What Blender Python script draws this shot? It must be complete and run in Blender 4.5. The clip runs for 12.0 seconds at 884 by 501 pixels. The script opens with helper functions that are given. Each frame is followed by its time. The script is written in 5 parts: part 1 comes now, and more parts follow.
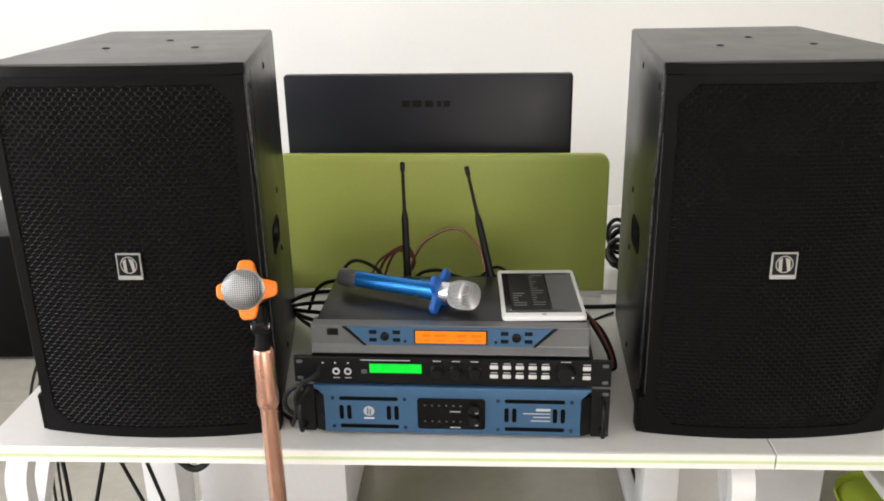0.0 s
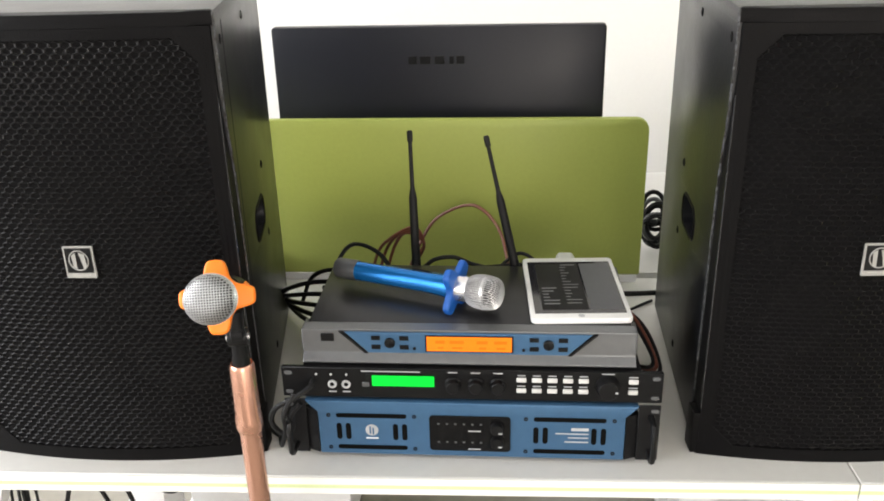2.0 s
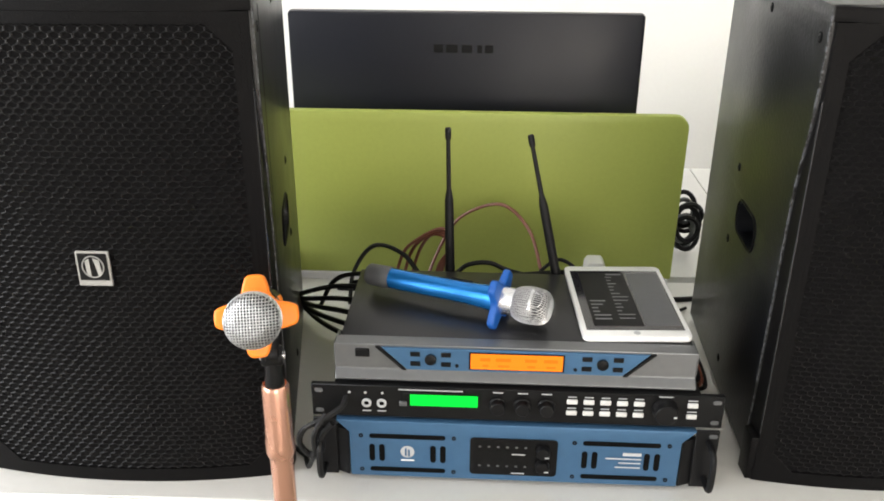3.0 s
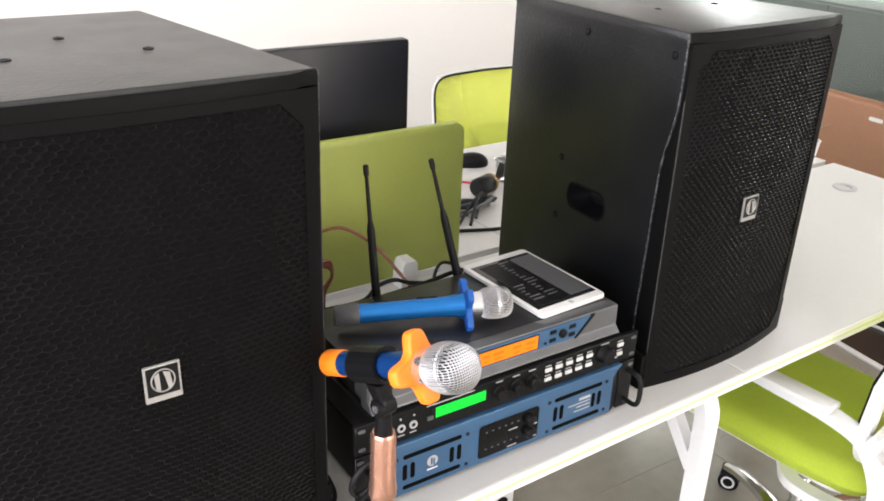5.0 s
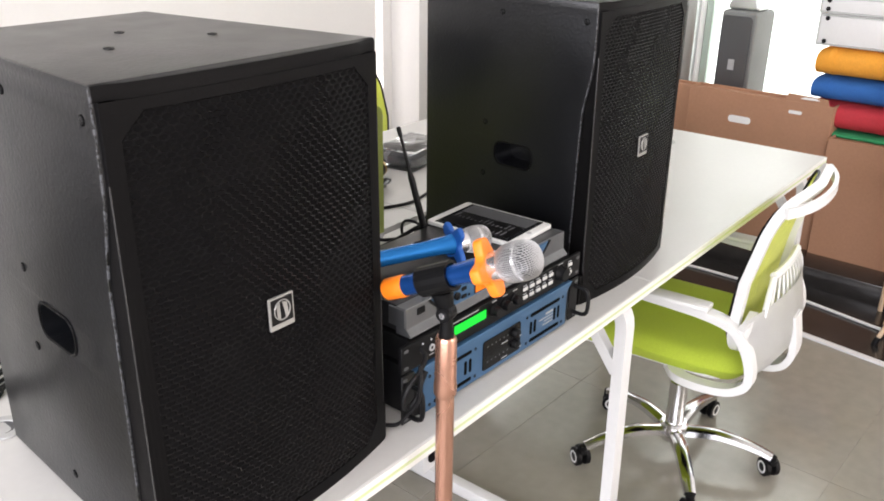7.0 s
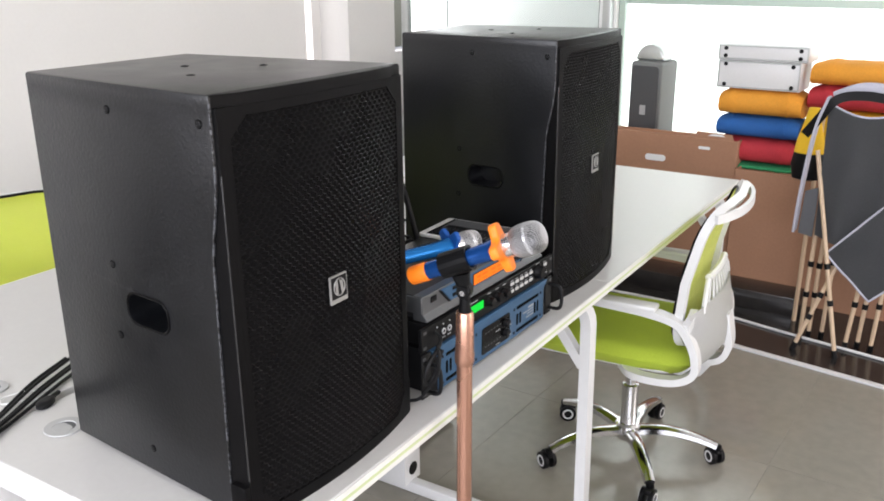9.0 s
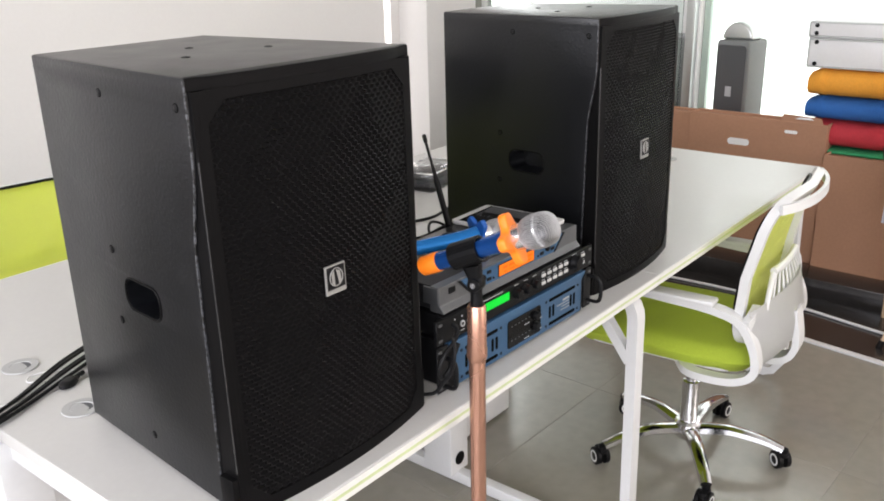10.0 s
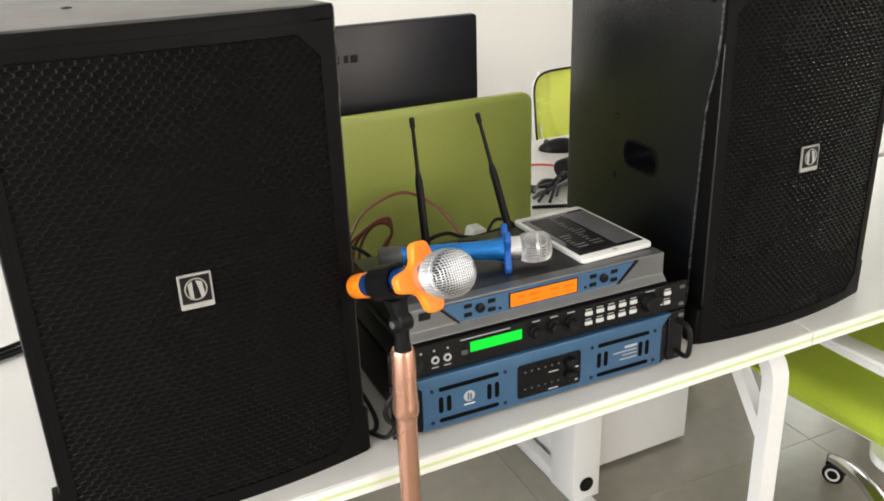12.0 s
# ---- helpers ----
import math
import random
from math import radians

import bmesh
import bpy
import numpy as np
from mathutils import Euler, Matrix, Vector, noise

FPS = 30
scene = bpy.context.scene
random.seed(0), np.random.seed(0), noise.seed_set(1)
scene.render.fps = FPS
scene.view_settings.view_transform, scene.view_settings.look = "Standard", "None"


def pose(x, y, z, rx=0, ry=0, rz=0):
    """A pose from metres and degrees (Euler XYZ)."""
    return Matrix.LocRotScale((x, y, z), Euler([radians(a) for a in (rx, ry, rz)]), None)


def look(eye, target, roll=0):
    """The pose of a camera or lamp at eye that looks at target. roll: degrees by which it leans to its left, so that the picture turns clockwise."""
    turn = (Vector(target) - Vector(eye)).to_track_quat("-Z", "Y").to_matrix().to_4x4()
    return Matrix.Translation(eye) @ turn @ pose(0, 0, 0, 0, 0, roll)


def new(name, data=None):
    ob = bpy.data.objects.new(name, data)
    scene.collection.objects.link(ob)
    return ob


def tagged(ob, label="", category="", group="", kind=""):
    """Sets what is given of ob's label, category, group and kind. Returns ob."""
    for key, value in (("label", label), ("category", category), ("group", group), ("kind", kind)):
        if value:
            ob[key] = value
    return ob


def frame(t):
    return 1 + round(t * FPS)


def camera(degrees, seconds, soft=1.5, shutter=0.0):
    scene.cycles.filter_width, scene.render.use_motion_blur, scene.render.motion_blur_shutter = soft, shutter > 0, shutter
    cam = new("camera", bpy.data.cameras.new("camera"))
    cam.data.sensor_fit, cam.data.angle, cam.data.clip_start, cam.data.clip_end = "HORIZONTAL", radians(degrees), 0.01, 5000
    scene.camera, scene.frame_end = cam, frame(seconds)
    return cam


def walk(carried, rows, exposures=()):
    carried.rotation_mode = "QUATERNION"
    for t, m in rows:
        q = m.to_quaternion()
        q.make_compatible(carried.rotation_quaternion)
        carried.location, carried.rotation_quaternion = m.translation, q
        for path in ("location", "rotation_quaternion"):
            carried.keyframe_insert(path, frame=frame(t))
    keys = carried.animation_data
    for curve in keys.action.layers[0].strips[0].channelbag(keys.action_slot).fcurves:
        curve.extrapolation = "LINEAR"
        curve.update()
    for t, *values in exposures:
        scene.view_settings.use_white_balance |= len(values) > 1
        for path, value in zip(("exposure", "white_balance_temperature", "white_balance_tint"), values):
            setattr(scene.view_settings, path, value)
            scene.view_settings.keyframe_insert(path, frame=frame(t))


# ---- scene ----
cam = camera(54.2, 12.0, soft=1.8)
PATH = [
    (0, (0.084, 0.001, 1.5), (-0.067, 1.866, 0.792), -1.1),
    (0.5, (0.082, 0.04, 1.498), (-0.072, 1.894, 0.763), -1.1),
    (1, (0.077, 0.092, 1.487), (-0.07, 1.937, 0.731), -1.2),
    (1.5, (0.065, 0.153, 1.473), (-0.081, 1.991, 0.697), -1.4),
    (2, (0.053, 0.226, 1.458), (-0.11, 2.052, 0.658), -1.5),
    (2.5, (0.03, 0.285, 1.454), (-0.129, 2.099, 0.625), -0.7),
    (2.7, (0.015, 0.313, 1.453), (-0.142, 2.124, 0.619), -0.3),
    (4.3, (-0.46, 0.3, 1.5), (0.14, 2.001, 0.636), 3.4),
    (4.5, (-0.511, 0.34, 1.508), (0.216, 1.997, 0.656), 4.0),
    (5, (-0.648, 0.385, 1.527), (0.371, 1.891, 0.695), 2.4),
    (5.5, (-0.794, 0.408, 1.522), (0.349, 1.818, 0.682), 1.2),
    (6, (-0.915, 0.379, 1.522), (0.323, 1.697, 0.667), 1.2),
    (6.5, (-0.975, 0.392, 1.514), (0.356, 1.634, 0.685), 1.4),
    (6.7, (-0.993, 0.417, 1.508), (0.37, 1.635, 0.697), 1.3),
    (8.3, (-1.292, 0.386, 1.466), (0.259, 1.476, 0.826), -1.0),
    (8.5, (-1.311, 0.392, 1.476), (0.251, 1.461, 0.829), -0.4),
    (9, (-1.323, 0.384, 1.47), (0.248, 1.448, 0.838), -0.3),
    (9.5, (-1.291, 0.361, 1.471), (0.237, 1.474, 0.819), -0.7),
    (10, (-1.196, 0.317, 1.461), (0.229, 1.55, 0.792), -1.4),
    (10.5, (-1.057, 0.265, 1.456), (0.227, 1.64, 0.776), -1.7),
    (11, (-0.9, 0.221, 1.456), (0.21, 1.717, 0.729), -2.9),
    (11.3, (-0.826, 0.237, 1.447), (0.208, 1.773, 0.692), -2.9),
    (11.5, (-0.76, 0.226, 1.442), (0.194, 1.811, 0.682), -2.9),
    (12, (-0.568, 0.237, 1.442), (0.177, 1.922, 0.664), -1.9),
]
walk(cam, [(t, look(eye, target, roll)) for t, eye, target, roll in PATH],
     exposures=((0.0, 0.35, 6600, 11), (1.5, 0.56, 6600, 11), (2.5, 0.76, 6600, 9), (4.5, 0.76, 6500, 12), (5.5, 0.77, 6550, 16), (6.5, 0.60, 6550, 16),
                (8.5, 0.34, 6300, 14), (9.5, 0.19, 6350, 15), (10.5, 0.24, 6550, 14), (12.0, 0.44, 6750, 9)))

# ---- light ----
world = bpy.data.worlds.new("sky")
scene.world = world
world.use_nodes = True
wn = world.node_tree
sky = wn.nodes.new("ShaderNodeTexSky")
sky.sky_type, sky.sun_disc = "NISHITA", False
sky.sun_elevation, sky.sun_rotation = radians(48), radians(-80)
wn.links.new(sky.outputs["Color"], wn.nodes["Background"].inputs["Color"])
wn.nodes["Background"].inputs["Strength"].default_value = 0.1


def window_lamp(name, x, y, z, rx, ry, rz, w, h, watts, colour=(1.0, 0.962, 0.935)):
    la = bpy.data.lights.new(name, "AREA")
    la.shape, la.size, la.size_y, la.energy, la.color = "RECTANGLE", w, h, watts, colour
    ob = new(name, la)
    ob.matrix_world = pose(x, y, z, rx, ry, rz)
    return ob


# daylight in the openings of the window walls
window_lamp("window_light", -3.43, -0.2, 1.75, 0, -90, 0, 1.7, 5.6, 200, (0.96, 0.965, 0.985))
window_lamp("window_light", 1.85, -4.63, 1.75, 90, 0, 0, 2.5, 1.7, 95, (1.0, 0.91, 0.82))
# next lamp only: added behind the glass partition to brighten it, no window known
window_lamp("window_light", 3.83, 4.06, 1.75, 90, 0, 180, 0.70, 1.66, 16)
window_lamp("window_light", 2.615, 4.05, 1.3, 90, 0, 180, 0.055, 2.5, 2.5)


# ---- materials ----
def mat(name, colour, rough=0.5, metal=0.0, vary=0.06, grain=60.0, blotch=4.0, bump=0.0, bump_scale=None, spec=0.5,
        rough_vary=0.06, coat=0.0, emit=None, emit_strength=0.0, piece=0.0, sharp=0.4):
    m = bpy.data.materials.new(name)
    m.use_nodes = True
    n, l = m.node_tree.nodes, m.node_tree.links
    p = n["Principled BSDF"]
    tc = n.new("ShaderNodeTexCoord")
    fine, big = n.new("ShaderNodeTexNoise"), n.new("ShaderNodeTexNoise")
    fine.inputs["Scale"].default_value, fine.inputs["Detail"].default_value = grain, 4
    big.inputs["Scale"].default_value, big.inputs["Detail"].default_value = blotch, 5
    for t in (fine, big):
        l.new(tc.outputs["Object"], t.inputs["Vector"])
    add = n.new("ShaderNodeMath")
    add.operation = "ADD"
    l.new(fine.outputs["Fac"], add.inputs[0])
    l.new(big.outputs["Fac"], add.inputs[1])
    rng = n.new("ShaderNodeMapRange")
    rng.inputs["From Min"].default_value, rng.inputs["From Max"].default_value = 1 - sharp, 1 + sharp
    rng.inputs["To Min"].default_value, rng.inputs["To Max"].default_value = 1 - vary, 1 + vary
    l.new(add.outputs[0], rng.inputs["Value"])
    val = rng.outputs[0]
    if piece:
        oi = n.new("ShaderNodeObjectInfo")
        pr = n.new("ShaderNodeMapRange")
        pr.inputs["To Min"].default_value, pr.inputs["To Max"].default_value = 1 - piece, 1 + piece
        l.new(oi.outputs["Random"], pr.inputs["Value"])
        mu = n.new("ShaderNodeMath")
        mu.operation = "MULTIPLY"
        l.new(val, mu.inputs[0])
        l.new(pr.outputs[0], mu.inputs[1])
        val = mu.outputs[0]
    sc = n.new("ShaderNodeVectorMath")
    sc.operation = "SCALE"
    sc.inputs[0].default_value = colour
    l.new(val, sc.inputs["Scale"])
    l.new(sc.outputs[0], p.inputs["Base Color"])
    rr = n.new("ShaderNodeMapRange")
    rr.inputs["From Min"].default_value, rr.inputs["From Max"].default_value = 0.3, 0.7
    rr.inputs["To Min"].default_value, rr.inputs["To Max"].default_value = max(0.02, rough - rough_vary), min(1, rough + rough_vary)
    l.new(big.outputs["Fac"], rr.inputs["Value"])
    l.new(rr.outputs[0], p.inputs["Roughness"])
    p.inputs["Metallic"].default_value = metal
    p.inputs["Specular IOR Level"].default_value = spec
    p.inputs["Coat Weight"].default_value = coat
    if bump:
        bt = n.new("ShaderNodeTexNoise")
        bt.inputs["Scale"].default_value, bt.inputs["Detail"].default_value = bump_scale or grain * 3, 3
        l.new(tc.outputs["Object"], bt.inputs["Vector"])
        bn = n.new("ShaderNodeBump")
        bn.inputs["Strength"].default_value, bn.inputs["Distance"].default_value = bump, 0.002
        l.new(bt.outputs["Fac"], bn.inputs["Height"])
        l.new(bn.outputs["Normal"], p.inputs["Normal"])
    if emit:
        p.inputs["Emission Color"].default_value = (*emit, 1)
        p.inputs["Emission Strength"].default_value = emit_strength
    return m


# right wall's paint is lightened to imitate the stronger light falling on it
M_WALLR = mat("lightened_wall_paint", (0.90, 0.90, 0.89), 0.5, vary=0.015)
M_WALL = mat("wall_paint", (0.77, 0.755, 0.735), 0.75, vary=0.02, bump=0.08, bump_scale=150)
M_CEIL = mat("ceiling_paint", (0.82, 0.82, 0.81), 0.85, vary=0.02)
M_FLOOR = mat("floor_tile", (0.285, 0.268, 0.226), 0.17, vary=0.10, grain=24, blotch=1.6, rough_vary=0.06, piece=0.015)
M_GROUT = mat("tile_grout", (0.262, 0.246, 0.208), 0.7, vary=0.1)
M_CAB = mat("textured_black_paint", (0.0037, 0.0041, 0.0052), 0.33, vary=0.25, grain=160, blotch=14, bump=0.24, bump_scale=190, spec=0.5, rough_vary=0.03)
M_WORN = mat("worn_paint_edge", (0.028, 0.029, 0.032), 0.40, sharp=0.05, vary=0.98, grain=260, blotch=120, bump=0.9, bump_scale=240)
M_GRILLE = mat("black_steel_grille", (0.0039, 0.0037, 0.0040), 0.27, vary=0.1, grain=200, spec=0.10)
M_FRAME = mat("black_plastic_frame", (0.0046, 0.0044, 0.0046), 0.42, vary=0.08, spec=0.06, grain=150, bump=0.15, bump_scale=500)
M_BEAD = mat("glossy_black_bead", (0.02, 0.02, 0.021), 0.22, vary=0.1, spec=0.6)
M_FOAM = mat("black_foam", (0.0032, 0.0030, 0.0032), 0.95, vary=0.2, grain=400, spec=0.1)
M_SILVER = mat("brushed_silver_badge", (0.42, 0.415, 0.40), 0.36, 0.6, vary=0.08, grain=180)
M_BLACK = mat("black_plastic", (0.0055, 0.0055, 0.006), 0.40, vary=0.1, grain=140, spec=0.16)
M_BLACKM = mat("black_powder_coat", (0.006, 0.006, 0.0065), 0.42, spec=0.2, vary=0.12, grain=200, bump=0.1)
M_RUBBER = mat("black_rubber", (0.0085, 0.0085, 0.009), 0.55, vary=0.15, grain=120, spec=0.22)
M_DESK = mat("white_laminate", (0.575, 0.565, 0.54), 0.34, vary=0.03, grain=90, blotch=3, rough_vary=0.03)
M_EDGE = mat("white_edge_band", (0.78, 0.78, 0.74), 0.4, vary=0.03)
M_EDGEG = mat("lime_edge_line", (0.58, 0.66, 0.36), 0.45, vary=0.05)
M_WSTEEL = mat("white_steel", (0.72, 0.72, 0.72), 0.35, vary=0.03, grain=80)
M_GREEN = mat("olive_green_panel", (0.36, 0.415, 0.092), 0.5, vary=0.05, grain=140, blotch=3, bump=0.05)
M_LIME = mat("lime_fabric", (0.50, 0.63, 0.055), 0.85, vary=0.1, grain=260, blotch=8, bump=0.5, bump_scale=700)
# paler than the cushion: light coming through the mesh is put into its colour
M_MESH = mat("backlit_lime_mesh", (0.82, 0.88, 0.17), 0.8, vary=0.06, grain=500, blotch=8)
M_MESH.node_tree.nodes["Principled BSDF"].inputs["Transmission Weight"].default_value = 0.35
M_WPLAS = mat("white_plastic", (0.74, 0.74, 0.73), 0.35, vary=0.02, grain=60)
M_CHROME = mat("chrome", (0.72, 0.72, 0.73), 0.14, 1.0, vary=0.04, rough_vary=0.05)
M_BLUE = mat("blue_anodised_panel", (0.050, 0.125, 0.235), 0.38, 0.35, vary=0.06, grain=120)
M_BLUEMIC = mat("blue_metallic_mic", (0.012, 0.18, 0.54), 0.24, 0.6, vary=0.05, grain=200)
M_BLUERUB = mat("blue_silicone", (0.008, 0.095, 0.40), 0.5, vary=0.05)
M_NAVY = mat("navy_metallic_mic", (0.013, 0.080, 0.31), 0.26, 0.6, vary=0.06, grain=200)
M_ORANGE = mat("orange_silicone", (0.96, 0.225, 0.010), 0.5, vary=0.04)
M_GREYP = mat("dark_grey_plastic", (0.075, 0.078, 0.082), 0.45, vary=0.08, grain=160)
M_GUN = mat("gunmetal_panel", (0.155, 0.16, 0.165), 0.36, 0.7, vary=0.06, grain=140)
M_GUNTOP = mat("dark_steel_lid", (0.026, 0.026, 0.028), 0.34, 0.4, vary=0.08, grain=180, bump=0.1)
M_WIRE = mat("steel_mesh", (0.56, 0.56, 0.57), 0.40, 0.95, vary=0.06, grain=200)
M_WIREIN = mat("dark_inner_foam", (0.03, 0.03, 0.032), 0.9, vary=0.2, grain=400)
M_SILVERR = mat("silver_collar", (0.75, 0.75, 0.77), 0.22, 0.9, vary=0.03)
M_COPPER = mat("rose_gold_tube", (0.56, 0.305, 0.22), 0.24, 0.85, vary=0.06, grain=90)
M_LCDG = mat("green_display", (0.0, 0.12, 0.01), 0.3, spec=0.1, emit=(0.0, 0.62, 0.035), emit_strength=1.0)
M_LCDO = mat("orange_display", (0.15, 0.04, 0.0), 0.3, spec=0.1, vary=0.3, grain=120, emit=(1.0, 0.20, 0.014), emit_strength=0.9)
M_LCDT = mat("orange_display_mark", (0.12, 0.03, 0.0), 0.3, spec=0.1, emit=(0.86, 0.145, 0.009), emit_strength=0.85)
M_SCREEN = mat("tablet_glass", (0.012, 0.012, 0.014), 0.08, vary=0.05, spec=0.6)
M_METER = mat("black_meter_glass", (0.004, 0.004, 0.0045), 0.2, vary=0.05, spec=0.18)
M_KEY = mat("grey_white_key", (0.56, 0.56, 0.55), 0.5, vary=0.04)
M_UI = mat("dim_screen_text", (0.14, 0.14, 0.15), 0.4, emit=(0.55, 0.55, 0.6), emit_strength=0.02)
M_DIMPRINT = mat("dim_grey_print", (0.075, 0.078, 0.08), 0.5, vary=0.08)
M_WHITE = mat("white_print", (0.8, 0.8, 0.8), 0.5, vary=0.03)
M_GREYPRINT = mat("grey_print", (0.42, 0.43, 0.44), 0.5, vary=0.05)
M_MON = mat("monitor_back_plastic", (0.011, 0.012, 0.017), 0.38, vary=0.1, grain=160, spec=0.3)
M_CARD = mat("brown_cardboard", (0.38, 0.20, 0.12), 0.8, vary=0.08, grain=90, blotch=5, bump=0.1)
M_BROWNC = mat("brown_cable", (0.16, 0.05, 0.028), 0.45, vary=0.1)
M_REDC = mat("red_cable", (0.55, 0.02, 0.03), 0.45, vary=0.1)
M_DARKMAT = mat("black_floor_sheet", (0.025, 0.023, 0.022), 0.16, vary=0.25, grain=30, blotch=5, rough_vary=0.08)
M_GREYF = mat("grey_canvas", (0.105, 0.108, 0.115), 0.85, vary=0.12, grain=200, blotch=7, bump=0.3)
M_LILAC = mat("pale_grey_canvas", (0.50, 0.50, 0.58), 0.85, vary=0.08, grain=180, bump=0.2)
M_TAN = mat("beige_painted_tube", (0.62, 0.46, 0.31), 0.4, vary=0.06)
M_FO = mat("orange_fabric_roll", (0.80, 0.34, 0.035), 0.85, vary=0.1, grain=120, blotch=9, bump=0.4)
M_FB = mat("blue_fabric_roll", (0.02, 0.12, 0.40), 0.85, vary=0.1, grain=120, blotch=9, bump=0.4)
M_FR = mat("red_fabric_roll", (0.52, 0.035, 0.05), 0.85, vary=0.1, grain=120, blotch=9, bump=0.4)
M_FG = mat("green_fabric", (0.03, 0.30, 0.12), 0.85, vary=0.1, grain=120)
M_FY = mat("yellow_fabric", (0.85, 0.52, 0.02), 0.8, vary=0.08, grain=120)
M_ALU = mat("aluminium_frame", (0.55, 0.57, 0.56), 0.35, 0.8, vary=0.04)
M_ALUG = mat("green_aluminium_frame", (0.46, 0.56, 0.50), 0.4, 0.3, vary=0.04)
M_DAY = mat("daylight_haze", (0.9, 0.9, 0.9), 0.9, vary=0.0, emit=(1.0, 0.985, 0.955), emit_strength=1.5)
M_BRASS = mat("dull_brass", (0.42, 0.27, 0.09), 0.4, 0.6, vary=0.08)
M_LEAF = mat("leaf_green", (0.07, 0.17, 0.03), 0.55, vary=0.2, grain=60)
M_SOIL = mat("potting_soil", (0.04, 0.03, 0.02), 0.95, vary=0.3, grain=100, bump=0.8)
# near-black for uncut slots, sockets and screw recesses: paints in their inner shade
M_HOLE = mat("recess_shade_black", (0.004, 0.004, 0.004), 0.9, vary=0.0, spec=0.05)
M_GREYCAB = mat("grey_laminate", (0.20, 0.21, 0.205), 0.5, vary=0.05)
M_GREYRING = mat("grey_plastic", (0.42, 0.42, 0.41), 0.45, vary=0.05)


def glass_mat(name, colour, rough):
    m = bpy.data.materials.new(name)
    m.use_nodes = True
    p = m.node_tree.nodes["Principled BSDF"]
    p.inputs["Base Color"].default_value = (*colour, 1)
    p.inputs["Transmission Weight"].default_value = 1.0
    p.inputs["Roughness"].default_value, p.inputs["IOR"].default_value = rough, 1.45
    return m


M_GLASS = glass_mat("green_tint_glass", (0.88, 0.95, 0.915), 0.03)
M_CLEAR = glass_mat("clear_plastic", (0.93, 0.95, 0.95), 0.1)


# ---- mesh helpers ----
def finish(bm, name, material, smooth=False):
    bmesh.ops.recalc_face_normals(bm, faces=bm.faces)
    me = bpy.data.meshes.new(name)
    bm.to_mesh(me)
    bm.free()
    for f in me.polygons:
        f.use_smooth = smooth
    if smooth:
        me.set_sharp_from_angle(angle=radians(40))
    if material:
        me.materials.append(material)
    return me


def part(name, bm, material, parent=None, label="", smooth=True, m=None):
    ob = new(name, finish(bm, name, material, smooth))
    if parent is not None:
        ob.parent = parent
    if m is not None:
        ob.matrix_basis = m
    if label:
        ob["label"] = label
    return ob


def thing(name, m, label, category, group="", kind=""):
    ob = new(name)
    ob.empty_display_size = 0.05
    ob.matrix_basis = m
    return tagged(ob, label, category, group, kind)


def join(*bms):
    out = bmesh.new()
    for b in bms:
        me = bpy.data.meshes.new("tmp")
        b.to_mesh(me)
        b.free()
        out.from_mesh(me)
        bpy.data.meshes.remove(me)
    return out


def moved(bm, m):
    bmesh.ops.transform(bm, matrix=m, verts=bm.verts)
    return bm


def block(x0, x1, y0, y1, z0, z1, bev=0.0, seg=2):
    bm = bmesh.new()
    bmesh.ops.create_cube(bm, size=1.0)
    for v in bm.verts:
        v.co = Vector((x0 + (v.co.x + 0.5) * (x1 - x0), y0 + (v.co.y + 0.5) * (y1 - y0), z0 + (v.co.z + 0.5) * (z1 - z0)))
    if bev:
        bmesh.ops.bevel(bm, geom=bm.edges[:], offset=bev, segments=seg, profile=0.5, affect="EDGES")
    return bm


def extrude_poly(pts, depth, axis="y", bev=0.0, seg=2, at=0.0):
    """A flat outline of (u, v) pairs, given thickness along an axis. axis y: u=x, v=z; axis z: u=x, v=y; axis x: u=y, v=z."""
    bm = bmesh.new()

    def place(u, v, d):
        return {"y": (u, d, v), "z": (u, v, d), "x": (d, u, v)}[axis]
    a = [bm.verts.new(place(u, v, at)) for u, v in pts]
    b = [bm.verts.new(place(u, v, at + depth)) for u, v in pts]
    bm.faces.new(a)
    bm.faces.new(b[::-1])
    k = len(pts)
    for i in range(k):
        bm.faces.new((a[i], b[i], b[(i + 1) % k], a[(i + 1) % k]))
    bmesh.ops.recalc_face_normals(bm, faces=bm.faces)
    if bev:
        es = [e for e in bm.edges if len(e.link_faces) == 2 and e.calc_face_angle(0) > 0.6]
        bmesh.ops.bevel(bm, geom=es, offset=bev, segments=seg, profile=0.5, affect="EDGES")
    return bm


def rounded(w, h, r, n=5, cx=0.0, cy=0.0):
    pts = []
    for sx, sy, a0 in ((1, 1, 0), (-1, 1, 90), (-1, -1, 180), (1, -1, 270)):
        for i in range(n + 1):
            a = radians(a0 + 90 * i / n)
            pts.append((cx + sx * (w / 2 - r) + r * math.cos(a), cy + sy * (h / 2 - r) + r * math.sin(a)))
    return pts


def smooth_path(pts, n=8):
    """A Catmull-Rom line through the points."""
    p = [Vector(q) for q in pts]
    p = [2 * p[0] - p[1]] + p + [2 * p[-1] - p[-2]]
    out = []
    for i in range(1, len(p) - 2):
        for k in range(n):
            t = k / n
            a, b, c, d = p[i - 1], p[i], p[i + 1], p[i + 2]
            out.append(0.5 * (2 * b + (c - a) * t + (2 * a - 5 * b + 4 * c - d) * t * t + (3 * b - a - 3 * c + d) * t ** 3))
    out.append(p[-2])
    return out


